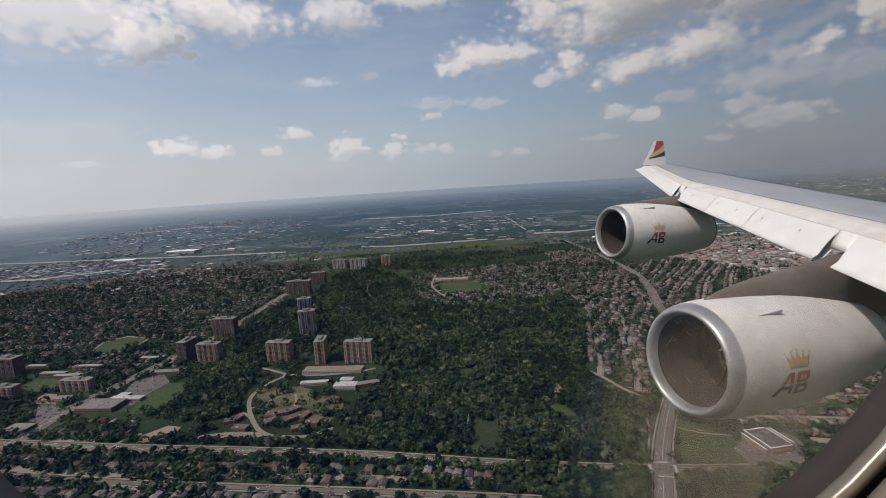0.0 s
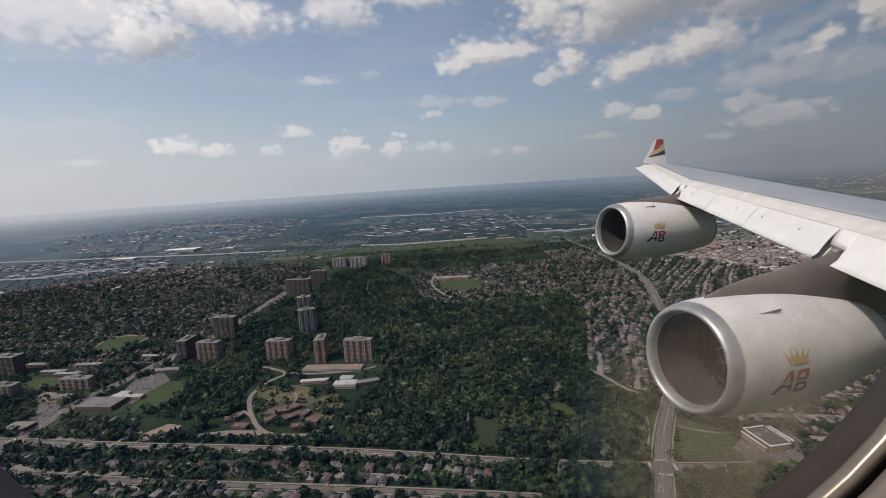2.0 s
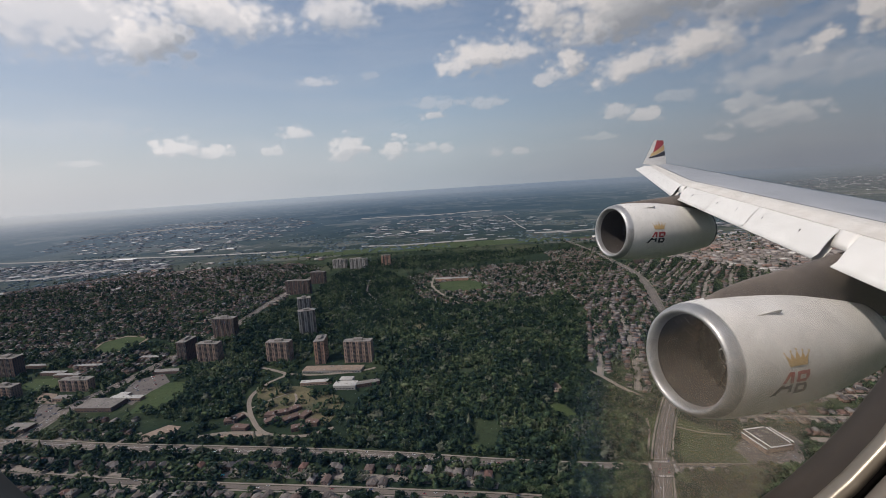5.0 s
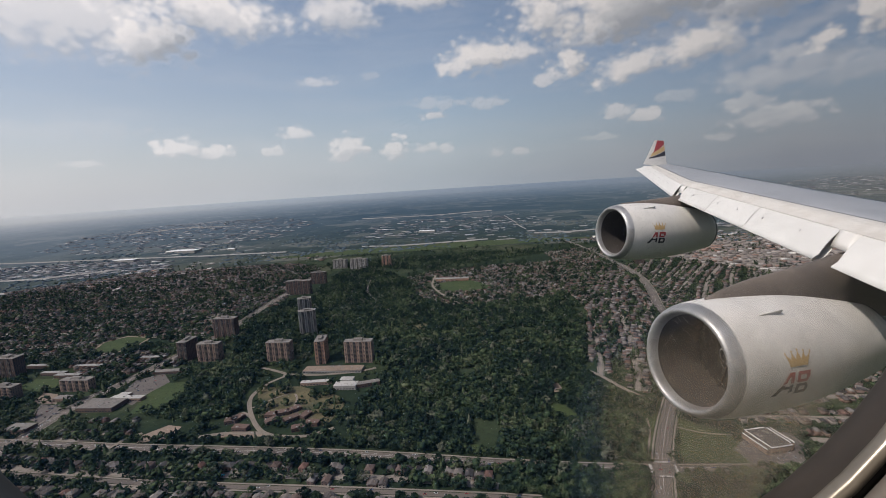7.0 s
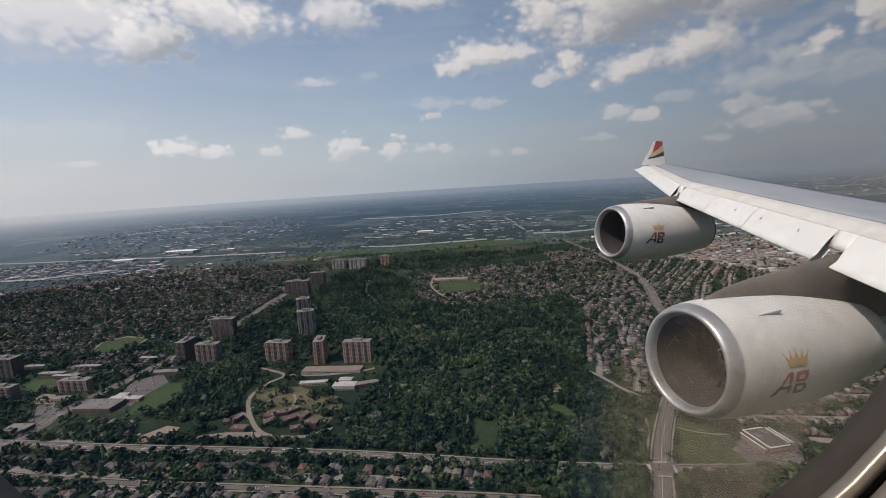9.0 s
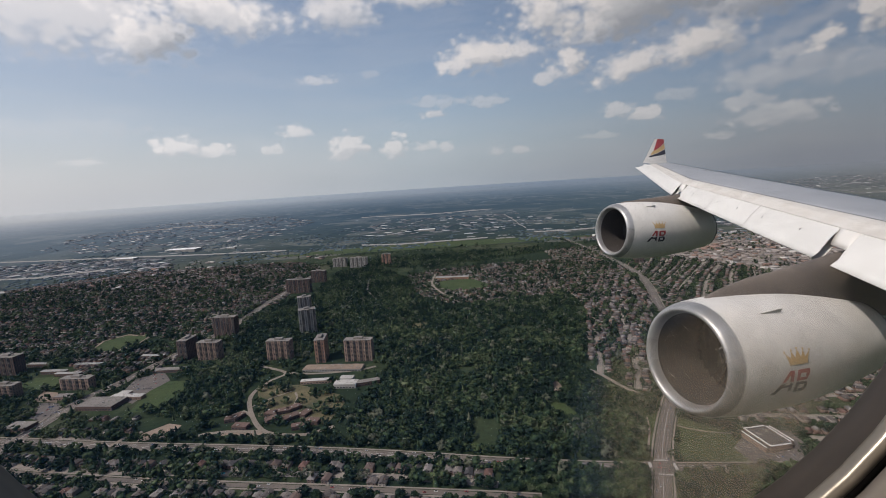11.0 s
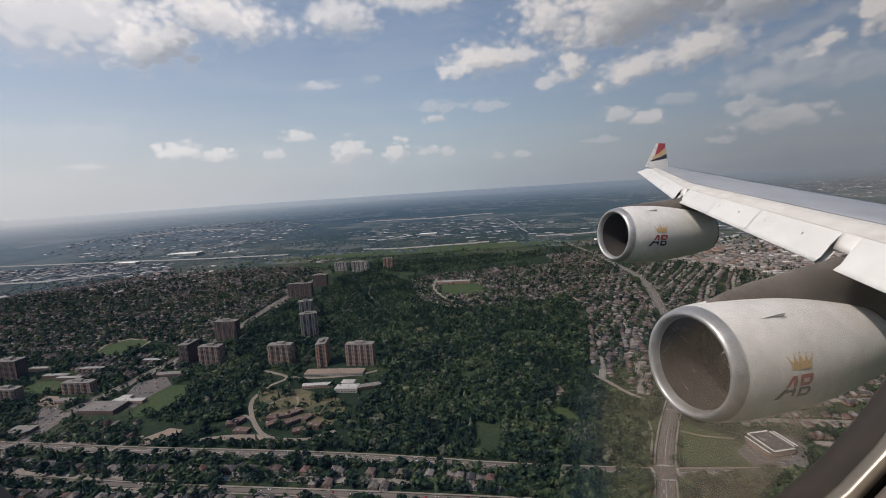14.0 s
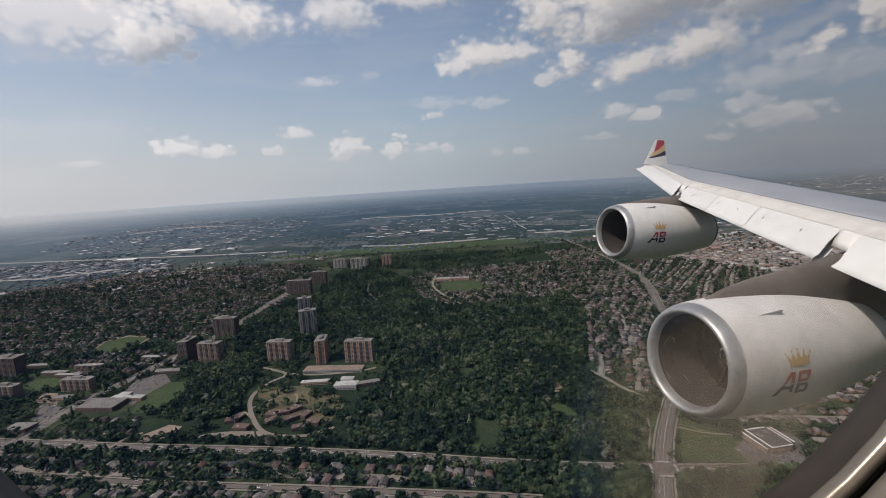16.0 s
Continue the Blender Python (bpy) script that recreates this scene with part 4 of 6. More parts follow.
def conifer(seed):
    """A narrow tree of stacked uneven skirts."""
    r = random.Random(seed)
    bm = bmesh.new()
    for i in range(5):
        z = 0.12 + 0.18 * i
        made = bmesh.ops.create_cone(bm, segments=7, radius1=0.27 - 0.045 * i, radius2=0.02, depth=0.34, matrix=Matrix.Translation((r.uniform(-0.02, 0.02), r.uniform(-0.02, 0.02), z + 0.15)))["verts"]
        for v in made:
            v.co += Vector((r.uniform(-0.04, 0.04), r.uniform(-0.04, 0.04), r.uniform(-0.05, 0.05)))
    return bm


def trunk():
    bm = bmesh.new()
    bmesh.ops.create_cone(bm, segments=7, radius1=0.045, radius2=0.018, depth=0.62, matrix=Matrix.Translation((0, 0, 0.30)))
    for a in (0.4, 2.5, 4.4):
        m = Matrix.Translation((0.1 * math.cos(a), 0.1 * math.sin(a), 0.52)) @ Matrix.Rotation(a, 4, "Z") @ Matrix.Rotation(radians(42), 4, "Y")
        bmesh.ops.create_cone(bm, segments=5, radius1=0.016, radius2=0.006, depth=0.30, matrix=m)
    return bm


WOODY = []
for poly in WOODS:
    p = np.array(poly)
    lo, hi = p.min(0), p.max(0)
    far_wood = p.mean(0)[1] > 1900
    step = 13.0 if far_wood else 7.7
    gx, gy = np.meshgrid(np.arange(lo[0], hi[0], step), np.arange(lo[1], hi[1], step))
    q = np.column_stack([gx.ravel(), gy.ravel()]) + rng.uniform(-step * 0.5, step * 0.5, (gx.size, 2))
    q = q[inside(q, poly)]
    q = q[clear_of(q, 3)]
    for dry in DRY.values():
        q = q[~inside(q, dry)]
    gaps = np.array([noise.noise(Vector((x * 0.012, y * 0.012, 3.0))) for x, y in q])
    WOODY.append(q[gaps < 0.45])
# rows along the main road and loose trees in the estate and open land
loose = []
for name, side in (("road_south", 1), ("road_south", -1), ("street_south", 1), ("street_south", -1), ("road_west", 1), ("road_east", 1)):
    pts, half = ROADS[name]
    for i in range(1, len(pts)):
        d = (pts[i] - pts[i - 1]).normalized()
        for k in range(3):
            if rng.random() < (0.7 if name == "road_south" else 0.4):
                o = pts[i] + d * rng.uniform(-6, 6) + Vector((-d.y, d.x, 0)) * side * (half + rng.uniform(7, 19))
                loose.append((o.x, o.y))
estate = [(-494, 1000), (-142, 979), (-155, 814), (-193, 697), (-187, 633), (-548, 677), (-453, 717), (-385, 756)]
e = np.array(estate)
q = np.column_stack([rng.uniform(*e[:, 0][[e[:, 0].argmin(), e[:, 0].argmax()]], 1500), rng.uniform(e[:, 1].min(), e[:, 1].max(), 1500)])
q = q[inside(q, estate)]
loose += [tuple(a) for a in q[:270]]
PARKLAND = [
    ([(-1203, 1108), (-977, 1170), (-722, 1200), (-593, 1223), (-489, 1194), (-162, 1153), (-137, 952), (-199, 940), (-423, 983), (-579, 882), (-673, 780), (-839, 750)], 0.0075),
    ([(267, 680), (313, 684), (253, 569), (224, 572)], 0.008), ([(339, 681), (428, 628), (476, 566), (424, 463), (232, 478)], 0.009), ([(41, 504), (63, 558), (232, 538), (211, 489)], 0.004),
    ([(-870, 824), (-659, 788), (-654, 696), (-757, 707)], 0.003),
]
for poly, density in PARKLAND:
    p = np.array(poly)
    lo, hi = p.min(0), p.max(0)
    k = int(np.prod(hi - lo) * density)
    q = np.column_stack([rng.uniform(lo[0], hi[0], k), rng.uniform(lo[1], hi[1], k)])
    loose += [tuple(a) for a in q[inside(q, poly)]]
q = np.column_stack([rng.uniform(-2600, 2600, 9000), rng.uniform(700, 2900, 9000)])
scrub = np.array([noise.noise(Vector((x * 0.0035, y * 0.0035, 9.0))) for x, y in q]) > -0.05
loose += [tuple(a) for a in q[scrub]]
loose = np.array(loose)
loose = loose[clear_of(loose, 4)]
hx = HOUSES[:, :2]
TREES = np.concatenate(WOODY + [LEAFY, loose])
# keep trees off the roofs
cell = {}
for x, y in hx:
    cell.setdefault((int(x // 16), int(y // 16)), []).append((x, y))
keep = []
for x, y in TREES:
    i, j = int(x // 16), int(y // 16)
    keep.append(not any((x - a) ** 2 + (y - b) ** 2 < 64 for di in (-1, 0, 1) for dj in (-1, 0, 1) for a, b in cell.get((i + di, j + dj), ())))
TREES = TREES[np.array(keep)]

# ---- apartment towers ----
def tower(label, at, w, d, h, turn, mat, bays=8, balconies=True, roofmat=None, group="apartment towers"):
    """An apartment block: walls with window bands, balcony stacks, parapet and a lift house on the roof."""
    base = tagged(new("apartment_building"), label, "apartment building", group)
    base.matrix_basis = Matrix.Translation((*at, 0.1)) @ Matrix.Rotation(GRID + radians(turn), 4, "Z")
    part("wall", boxes((-w / 2, w / 2, -d / 2, d / 2, -0.5, h)), mat, base)
    part("roof", boxes((-w / 2 - 0.3, w / 2 + 0.3, -d / 2 - 0.3, d / 2 + 0.3, h, h + 0.9)), roofmat or GRAVEL, base, "flat roof with parapet")
    part("lift_house", boxes((-w * 0.16, w * 0.16, -d * 0.24, d * 0.24, h + 0.9, h + 5.2), (w * 0.2, w * 0.28, -2, 2, h + 0.9, h + 3)), GRAVEL, base, "grey rooftop lift house")
    floors = max(2, int(h / 2.9))
    panes = bmesh.new()
    step = w / bays
    for f in range(floors):
        z0 = 1.0 + f * h / floors
        for b in range(bays):
            x = -w / 2 + (b + 0.5) * step
            for y in (-d / 2 - 0.06, d / 2):
                box(panes, x - step * (0.42 if b % 2 else 0.2), x + step * (0.42 if b % 2 else 0.2), y, y + 0.06, z0, z0 + (2.2 if b % 2 else 1.4))
        for b in range(max(2, int(d / 5))):
            y = -d / 2 + (b + 0.5) * d / max(2, int(d / 5))
            for x in (-w / 2 - 0.06, w / 2):
                box(panes, x, x + 0.06, y - 1.0, y + 1.0, z0, z0 + 1.4)
    tagged(part("window", panes, GLASS, base, "rows of dark windows"), kind="stuff")
    if balconies:
        for b in range(0, bays, 2):
            x = -w / 2 + (b + 1.5) * step
            if b + 1 >= bays:
                continue
            y0, y1 = -d / 2 - 1.6, -d / 2
            bm = bmesh.new()
            for f in range(floors):
                z0 = 0.6 + f * h / floors
                box(bm, x - step * 0.45, x + step * 0.42, y0, y1, z0, z0 + 0.2)
                box(bm, x - step * 0.45, x + step * 0.42, y0, y0 + 0.1, z0 + 0.2, z0 + 1.2)
            box(bm, x - step * 0.5, x - step * 0.42, y0 - 0.1, y1, 0, h + 0.3)
            part("balcony_stack", bm, BALCONY if mat is not CONCRETE else GRAVEL, base, "stack of concrete balconies")
    return base


TAN, ORANGE, BROWN = "tall tan brick apartment slab above the wooded ravine", "slim orange brick apartment tower beside the wood", "dark brown brick apartment block among trees"
PALE = "tall pale concrete apartment tower above the trees"
tower(TAN, (-210, 980), 62, 20, 48, 4, BRICK_TAN, 9)
tower(ORANGE, (-298, 997), 22, 46, 52, 14, BRICK_ORANGE, 3)
tower(TAN, (-400, 1016), 56, 20, 45, 4, BRICK_TAN, 8)
tower(PALE, (-389, 1200), 44, 24, 66, 30, CONCRETE, 6)
tower(PALE, (-446, 1365), 40, 24, 62, 30, CONCRETE, 6)
tower(TAN, (-577, 1044), 54, 20, 42, 4, BRICK_TAN, 8)
tower(BROWN, (-639, 1061), 24, 44, 48, 4, BRICK_BROWN, 4)
tower(BROWN, (-620, 1218), 62, 22, 54, 4, BRICK_BROWN, 8)
tower(BROWN, (-570, 1703), 92, 22, 52, 8, BRICK_BROWN, 10)
tower(BROWN, (-544, 1886), 60, 22, 48, 8, BRICK_BROWN, 8)
tower(PALE, (-531, 2233), 70, 22, 42, 4, CONCRETE, 8)
tower(PALE, (-429, 2184), 84, 22, 48, 4, CONCRETE, 8)
tower("pair of orange brick towers at the far edge of the wood", (-301, 2217), 42, 24, 52, 4, BRICK_ORANGE, 5)
tower(BROWN, (-1038, 1022), 54, 26, 44, 4, BRICK_BROWN, 7)
tower("low tan brick apartment slab beside a lawn", (-791, 912), 66, 18, 24, 4, BRICK_TAN, 9)
tower("low pale apartment slab beside a lawn", (-924, 893), 52, 20, 26, 4, BRICK_TAN, 8)
tower(BROWN, (795, 1890), 40, 20, 30, 4, BRICK_BROWN, 6)
TOWERS = [(-210, 980), (-298, 997), (-400, 1016), (-389, 1200), (-446, 1365), (-577, 1044), (-639, 1061), (-620, 1218), (-570, 1703), (-544, 1886), (-531, 2233), (-429, 2184), (-301, 2217), (-1038, 1022), (-791, 912), (-924, 893)]


# ---- low buildings ----
FOOT = []
def low_block(name, label, category, at, w, d, h, turn, wall, roof, group="", wings=()):
    """A flat-roofed building: walls, parapet roof, rooftop plant, window strips and wings."""
    FOOT.append((*at, max(w, d) * 0.5 + 4))
    base = tagged(new(name), label, category, group)
    base.matrix_basis = Matrix.Translation((*at, 0.2)) @ Matrix.Rotation(GRID + radians(turn), 4, "Z")
    vols = [(-w / 2, w / 2, -d / 2, d / 2, -0.4, h)] + [(x0, x1, y0, y1, -0.4, h * k) for x0, x1, y0, y1, k in wings]
    part("wall", boxes(*vols), wall, base)
    part("roof", boxes(*[(a - 0.3, b + 0.3, c - 0.3, e + 0.3, z, z + 0.5) for a, b, c, e, _, z in vols]), roof, base, "flat roof")
    r = random.Random(int(w * 31 + d))
    for i in range(int(w * d / 420) + 2):
        x, y = r.uniform(-w * 0.42, w * 0.42), r.uniform(-d * 0.4, d * 0.4)
        part("rooftop_unit", boxes((x - 1.2, x + 1.2, y - 0.9, y + 0.9, h + 0.5, h + 1.9)), CONCRETE, base, "grey rooftop unit")
    panes = bmesh.new()
    for a, b, c, e, _, z in vols:
        for i in range(int((b - a) / 6)):
            for y in (c - 0.05, e):
                box(panes, a + 1 + i * 6, a + 5 + i * 6, y, y + 0.05, 1.0, min(2.8, z - 0.5))
    part("window", panes, GLASS, base, "dark window strips")
    return base


low_block("school", "long low school with white flat roofs beside a yard", "school", (-643, 848), 66, 14, 6, 4, BRICK_TAN, WHITE, wings=((-30, -8, 7, 22, 0.9),))
low_block("school", "low brown brick school beside a playing field", "school", (-674, 822), 74, 40, 8, 4, BRICK_BROWN, GRAVEL)
low_block("estate_hall", "low building with stepped white flat roofs among lawns", "building", (-213, 846), 44, 22, 8, 4, CONCRETE, WHITE, wings=((-16, 10, 11, 26, 1.3),))
low_block("estate_hall", "long low building with pale flat roof", "building", (-277, 870), 62, 12, 6, 10, BRICK_TAN, WHITE)
low_block("estate_hall", "brown terraced building with flat roof", "building", (-172, 850), 48, 14, 7, 24, BRICK_BROWN, GRAVEL)
low_block("parking_garage", "wide pale parking deck before apartment towers", "parking deck", (-258, 934), 128, 26, 5, 4, CONCRETE, DIRT)
centre = low_block("community_centre", "community centre with white roof edges round a dark flat roof", "building", (421, 585), 30, 46, 9, 18, BRICK_TAN, TAR, wings=((15.2, 21, -20, 18, 1.15), (-21, -15.2, -22, 20, 0.8)))
for x0, x1, y0, y1, z in ((-15.4, 15.4, -23.4, -22.2, 9.5), (-15.4, 15.4, 22.2, 23.4, 9.5), (-15.4, -14.2, -22.2, 22.2, 9.5), (15.4, 16.4, -20.3, 18.3, 10.8), (20.4, 21.4, -20.3, 18.3, 10.8), (-21.4, -20.4, -22.3, 20.3, 7.7)):
    part("parapet", boxes((x0, x1, y0, y1, z, z + 1.0)), BRIGHT, centre, "white roof edge")
low_block("shop", "small shop with dark flat roof beside a crossing", "shop", (-766, 751), 42, 24, 6, 4, BRICK_BROWN, GRAVEL)
low_block("shop", "small shop with grey flat roof", "shop", (-780, 865), 40, 16, 6, 4, BRICK_TAN, GRAVEL)
low_block("school", "school with long pink-grey roof beside a grass field", "school", (12, 1780), 130, 26, 9, 4, BRICK_ORANGE, CONCRETE)
low_block("school", "low grey school with flat roof beside a lawn", "school", (-636, 977), 70, 16, 6, 8, BRICK_BROWN, GRAVEL)
for px in [(-1002, 1060), (-921, 1006), (-862, 1039), (-734, 1072), (-873, 986)]:
    low_block("townhouse_row", "row of townhouses with pale flat roofs", "townhouses", px, 62, 11, 7, 4, BRICK_BROWN, CONCRETE, "townhouse rows")

# clustered brown-roofed houses within the estate
for i, px in enumerate([(-321, 745), (-305, 751), (-281, 729), (-260, 738), (-240, 710), (-257, 697), (-314, 725), (-378, 740), (-358, 707), (-386, 733), (-287, 761)]):
    low_block("estate_house", "brown brick terrace with dark flat roofs in a park", "house", px, 20 + 3 * (i % 3), 13, 6, 25 * (i % 4), BRICK_BROWN, RED_ROOF, "estate houses")

# industrial quarter: wide flat roofs, joined
quarter = [(942, 2113), (1236, 2436), (1724, 2580), (2595, 2702), (2068, 1833), (1198, 1049), (1144, 1292), (1099, 1639), (983, 1936)]
slab("paved_yards", quarter, 0.12, SIDEWALK, "worn pale paved yards between industrial sheds", "pavement", thick=0.1)
w0 = np.array(quarter)
q = np.column_stack([rng.uniform(w0[:, 0].min(), min(3000, w0[:, 0].max()), 5200), rng.uniform(w0[:, 1].min(), 2900, 5200)])
q = q[inside(q, quarter) & (np.hypot(q[:, 0], q[:, 1]) < 3300)]
q = np.round(q / 38) * 38
q = np.unique(q, axis=0)
rest_q = q + rng.uniform(-6, 6, q.shape)
unit = boxes((-0.5, 0.5, -0.5, 0.5, 0, 1))
shed = arrays(unit)
more = np.column_stack([rng.uniform(-2300, 2600, 900), rng.uniform(1900, 2850, 900)])
dense = np.array([noise.noise(Vector((x * 0.0016, y * 0.0016, 21.0))) for x, y in more]) > 0.05
more = more[dense & clear_of(more, 12) & ~inside(more, WOODS[0]) & ~inside(more, WOODS[2]) & ((more[:, 0] < -700) | (more[:, 0] > 900))]
sheds = np.concatenate([rest_q, more])
k = len(sheds)
scatter("industrial_buildings", [shed], np.column_stack([sheds, np.zeros(k)]), np.full(k, GRID), np.column_stack([rng.uniform(9, 30, k), rng.uniform(8, 20, k), rng.uniform(4, 9, k)]) * np.where(rng.random((k, 1)) < 0.06, (2.0, 2.0, 1.1), (1, 1, 1)),
        np.zeros(k, int), [SHED_I], "many wide flat-roofed industrial sheds in grey, white and red", "industrial buildings")

# far houses on the open land towards the horizon
q = np.column_stack([rng.uniform(-2700, 2700, 26000), rng.uniform(1500, 2900, 26000)])
built = np.array([noise.noise(Vector((x * 0.002, y * 0.002, 4.0))) for x, y in q]) > 0.10
q = q[built & clear_of(q, 10) & (np.hypot(q[:, 0], q[:, 1]) < 2950)]
for poly in WOODS:
    q = q[~inside(q, poly)]
q = q[(q[:, 0] < -600) | (q[:, 0] > 700)]
k = len(q)
scatter("far_houses", kinds, np.column_stack([q, np.full(k, 0.1)]), rng.choice([GRID, GRID + 1.5708], k), np.column_stack([rng.uniform(0.8, 1.2, (k, 2)), rng.uniform(0.8, 1.1, k)]),
        rng.integers(0, 4, k), [WALL_I, ROOF_I], "far rows of small brick houses", "houses")


# ---- plant the trees ----
for x, y, r in FOOT:
    TREES = TREES[np.hypot(TREES[:, 0] - x, TREES[:, 1] - y) > r]
for x, y in TOWERS:
    TREES = TREES[(np.abs(TREES[:, 0] - x) > 36) | (np.abs(TREES[:, 1] - y) > 26)]
nearby = (TREES[:, 1] < 660) & (TREES[:, 0] > -640) & (TREES[:, 0] < 330)
order = np.argsort(TREES[:, 1] + 1e6 * ~nearby)
count = min(280, int(nearby.sum()))
tree_kinds = []
for i in range(4):
    base = tagged(new("tree"), ("broad green deciduous tree in full leaf", "rounded dark green deciduous tree", "tall narrow green tree", "spreading green street tree")[i], "tree", "suburban trees")
    part("trunk", trunk(), BARK, base, "brown trunk with limbs")
    part("crown", crown(i + 1, 26, (1.2, 1.0, 0.75, 1.3)[i]), LEAF, base, "uneven leafy crown")
    tree_kinds.append(base)
used = set()
for i in order[:count]:
    x, y = TREES[i]
    kind = int(rng.integers(4))
    size = rng.uniform(8, 13)
    m = Matrix.Translation((x, y, 0.1)) @ Matrix.Rotation(rng.uniform(0, 6.28), 4, "Z")
    if kind not in used:
        used.add(kind)
        tree_kinds[kind].scale = (size,) * 3
        tree_kinds[kind].matrix_basis = m @ Matrix.Diagonal((size, size, size, 1))
    else:
        tree_kinds[kind].scale = tree_kinds[kind].scale
        ob = copy_thing(tree_kinds[kind], m)
        ob.scale = (size, size, size * rng.uniform(0.85, 1.15))
others = TREES[order[count:]]
dist = np.hypot(others[:, 0], others[:, 1])
for name, sel, kinds_t, mat, label in (
        ("wood_trees", dist < 950, [arrays(crown(20 + i, 6, 1.0 + 0.12 * (i - 2))) for i in range(6)] + [arrays(conifer(70))], LEAF, "dense green deciduous trees of the ravine and gardens"),
        ("wood_trees", (dist >= 950) & (dist < 1500), [arrays(crown(20 + i, 4, 1.0 + 0.12 * (i - 2))) for i in range(6)] + [arrays(conifer(70))], LEAF, "dense green trees farther along the ravine"),
        ("far_trees", dist >= 1500, [arrays(crown(40 + i, 2, 1.1)) for i in range(6)], LEAF, "far green trees among houses")):
    p = others[sel]
    k = len(p)
    size = rng.choice([5.5, 7.5, 9.5, 11.0, 13.0, 16.5], k) * rng.uniform(0.85, 1.15, k) * np.where(p[:, 1] < 690, 1.08, 1.0) * (1.0 if name == "wood_trees" else 1.08)
    pale = rng.random(k) < 0.06
    for tag, pick in (("", ~pale), ("pale", pale)):
        kk = int(pick.sum())
        scatter(name, kinds_t, np.column_stack([p[pick], np.full(kk, -1.0)]), rng.uniform(0, 6.28, kk), np.column_stack([size[pick] * 1.1, size[pick] * 1.1, size[pick]]),
                rng.integers(0, len(kinds_t), kk), [PALELEAF if tag else mat], ("pale silvery trees scattered through the wood" if tag else label), "trees")

# ---- shopping centre and ball field below the flight line ----
mall_at = Vector((-960, 640, 0))
turn = Matrix.Translation(mall_at) @ Matrix.Rotation(GRID, 4, "Z")
outline = [tuple((turn @ Vector((x, y, 0)))[:2]) for x, y in ((-190, -150), (185, -150), (185, 45), (60, 110), (-190, 90))]
slab("parking_lot", outline, 0.40, LOT, "wide grey asphalt parking lot round a shopping centre", "parking lot")
LOTS["mall_lot"] = outline
low_block("shopping_centre", "long flat-roofed shopping centre in a wide parking lot", "shopping centre", tuple((turn @ Vector((-30, 0, 0)))[:2]), 190, 62, 9, 0, BRICK_TAN, GRAVEL, wings=((-95, -40, -60, -31, 0.9), (40, 95, -52, -31, 0.8), (-60, 20, 31, 50, 0.85)))
slab("bare_ground", [tuple((turn @ Vector((x, y, 0)))[:2]) for x, y in ((60, -148), (182, -148), (182, -70), (80, -60))], 0.46, DIRT, "pinkish bare ground at a lot's corner", "ground")
slab("lawn", [tuple((turn @ Vector((x, y, 0)))[:2]) for x, y in ((-20, 118), (70, 118), (120, 90), (110, 150), (20, 160))], 0.36, LAWN, "green triangular lawn beside a parking lot", "grass")
slab("lawn", [(-330, 420), (-215, 400), (-205, 478), (-320, 500)], 0.36, LAWN, "green school ball field", "grass")
slab("bare_ground", [(-262 + 11 * math.cos(i * 0.628), 455 + 11 * math.sin(i * 0.628)) for i in range(10)], 0.44, DIRT, "sandy infield of a ball field", "ground")
low_block("school", "flat-roofed school beside a ball field", "school", (-385, 455), 60, 26, 7, 0, BRICK_TAN, GRAVEL, wings=((-10, 24, -34, -13, 0.9),))

# ---- garden pools ----
for x, y in ((205, 470), (-60, 520), (420, 610), (-330, 585), (480, 640)):
    pool = tagged(new("swimming_pool"), "small turquoise garden swimming pool", "swimming pool", "garden pools")
    pool.matrix_basis = Matrix.Translation((x, y, 0.2)) @ Matrix.Rotation(GRID, 4, "Z")
    part("deck", boxes((-5, 5, -3.4, 3.4, -0.2, 0.25)), SIDEWALK, pool, "pale concrete deck")
    water = bmesh.new()
    bmesh.ops.create_circle(water, cap_ends=True, segments=20, radius=1, matrix=Matrix.Translation((0, 0, 0.27)) @ Matrix.Diagonal((3.8, 2.2, 1, 1)))
    part("water", water, POOL, pool, "clear turquoise water")

# ---- cars ----
def car():
    base = tagged(new("car"), "small car on grey asphalt", "car", "cars")
    body = bmesh.new()
    box(body, -2.2, 2.2, -0.9, 0.9, 0.35, 0.95)
    bmesh.ops.bevel(body, geom=body.edges[:], offset=0.12, segments=1, affect="EDGES")
    part("body", body, CARS, base)
    cab = bmesh.new()
    v = box(cab, -1.3, 1.1, -0.82, 0.82, 0.93, 1.5)
    for p in v[4:]:
        p.co.x *= 0.68
        p.co.y *= 0.85
    part("cabin", cab, GLASS, base, "dark glazed cabin")
    for x in (-1.4, 1.4):
        for y in (-0.85, 0.85):
            wheel = bmesh.new()
            bmesh.ops.create_cone(wheel, cap_ends=True, segments=10, radius1=0.34, radius2=0.34, depth=0.2, matrix=Matrix.Translation((x, y, 0.34)) @ Matrix.Rotation(radians(90), 4, "X"))
            part("wheel", wheel, TYRE, base)
    return base


first_car = car()
spots = []
for name in ("road_south", "road_east", "road_west", "street_south"):
    pts, half = ROADS[name]
    for i in range(1, len(pts) - 1):
        if rng.random() < (0.5 if name != "street_south" else 0.35) and pts[i].y < 1300 and abs(pts[i].x) < 1100:
            d = (pts[i + 1] - pts[i]).normalized()
            side = rng.choice([-1, 1])
            o = pts[i] + Vector((-d.y, d.x, 0)) * side * half * rng.choice([0.28, 0.72])
            spots.append((o.x, o.y, math.atan2(d.y, d.x), 0.62))
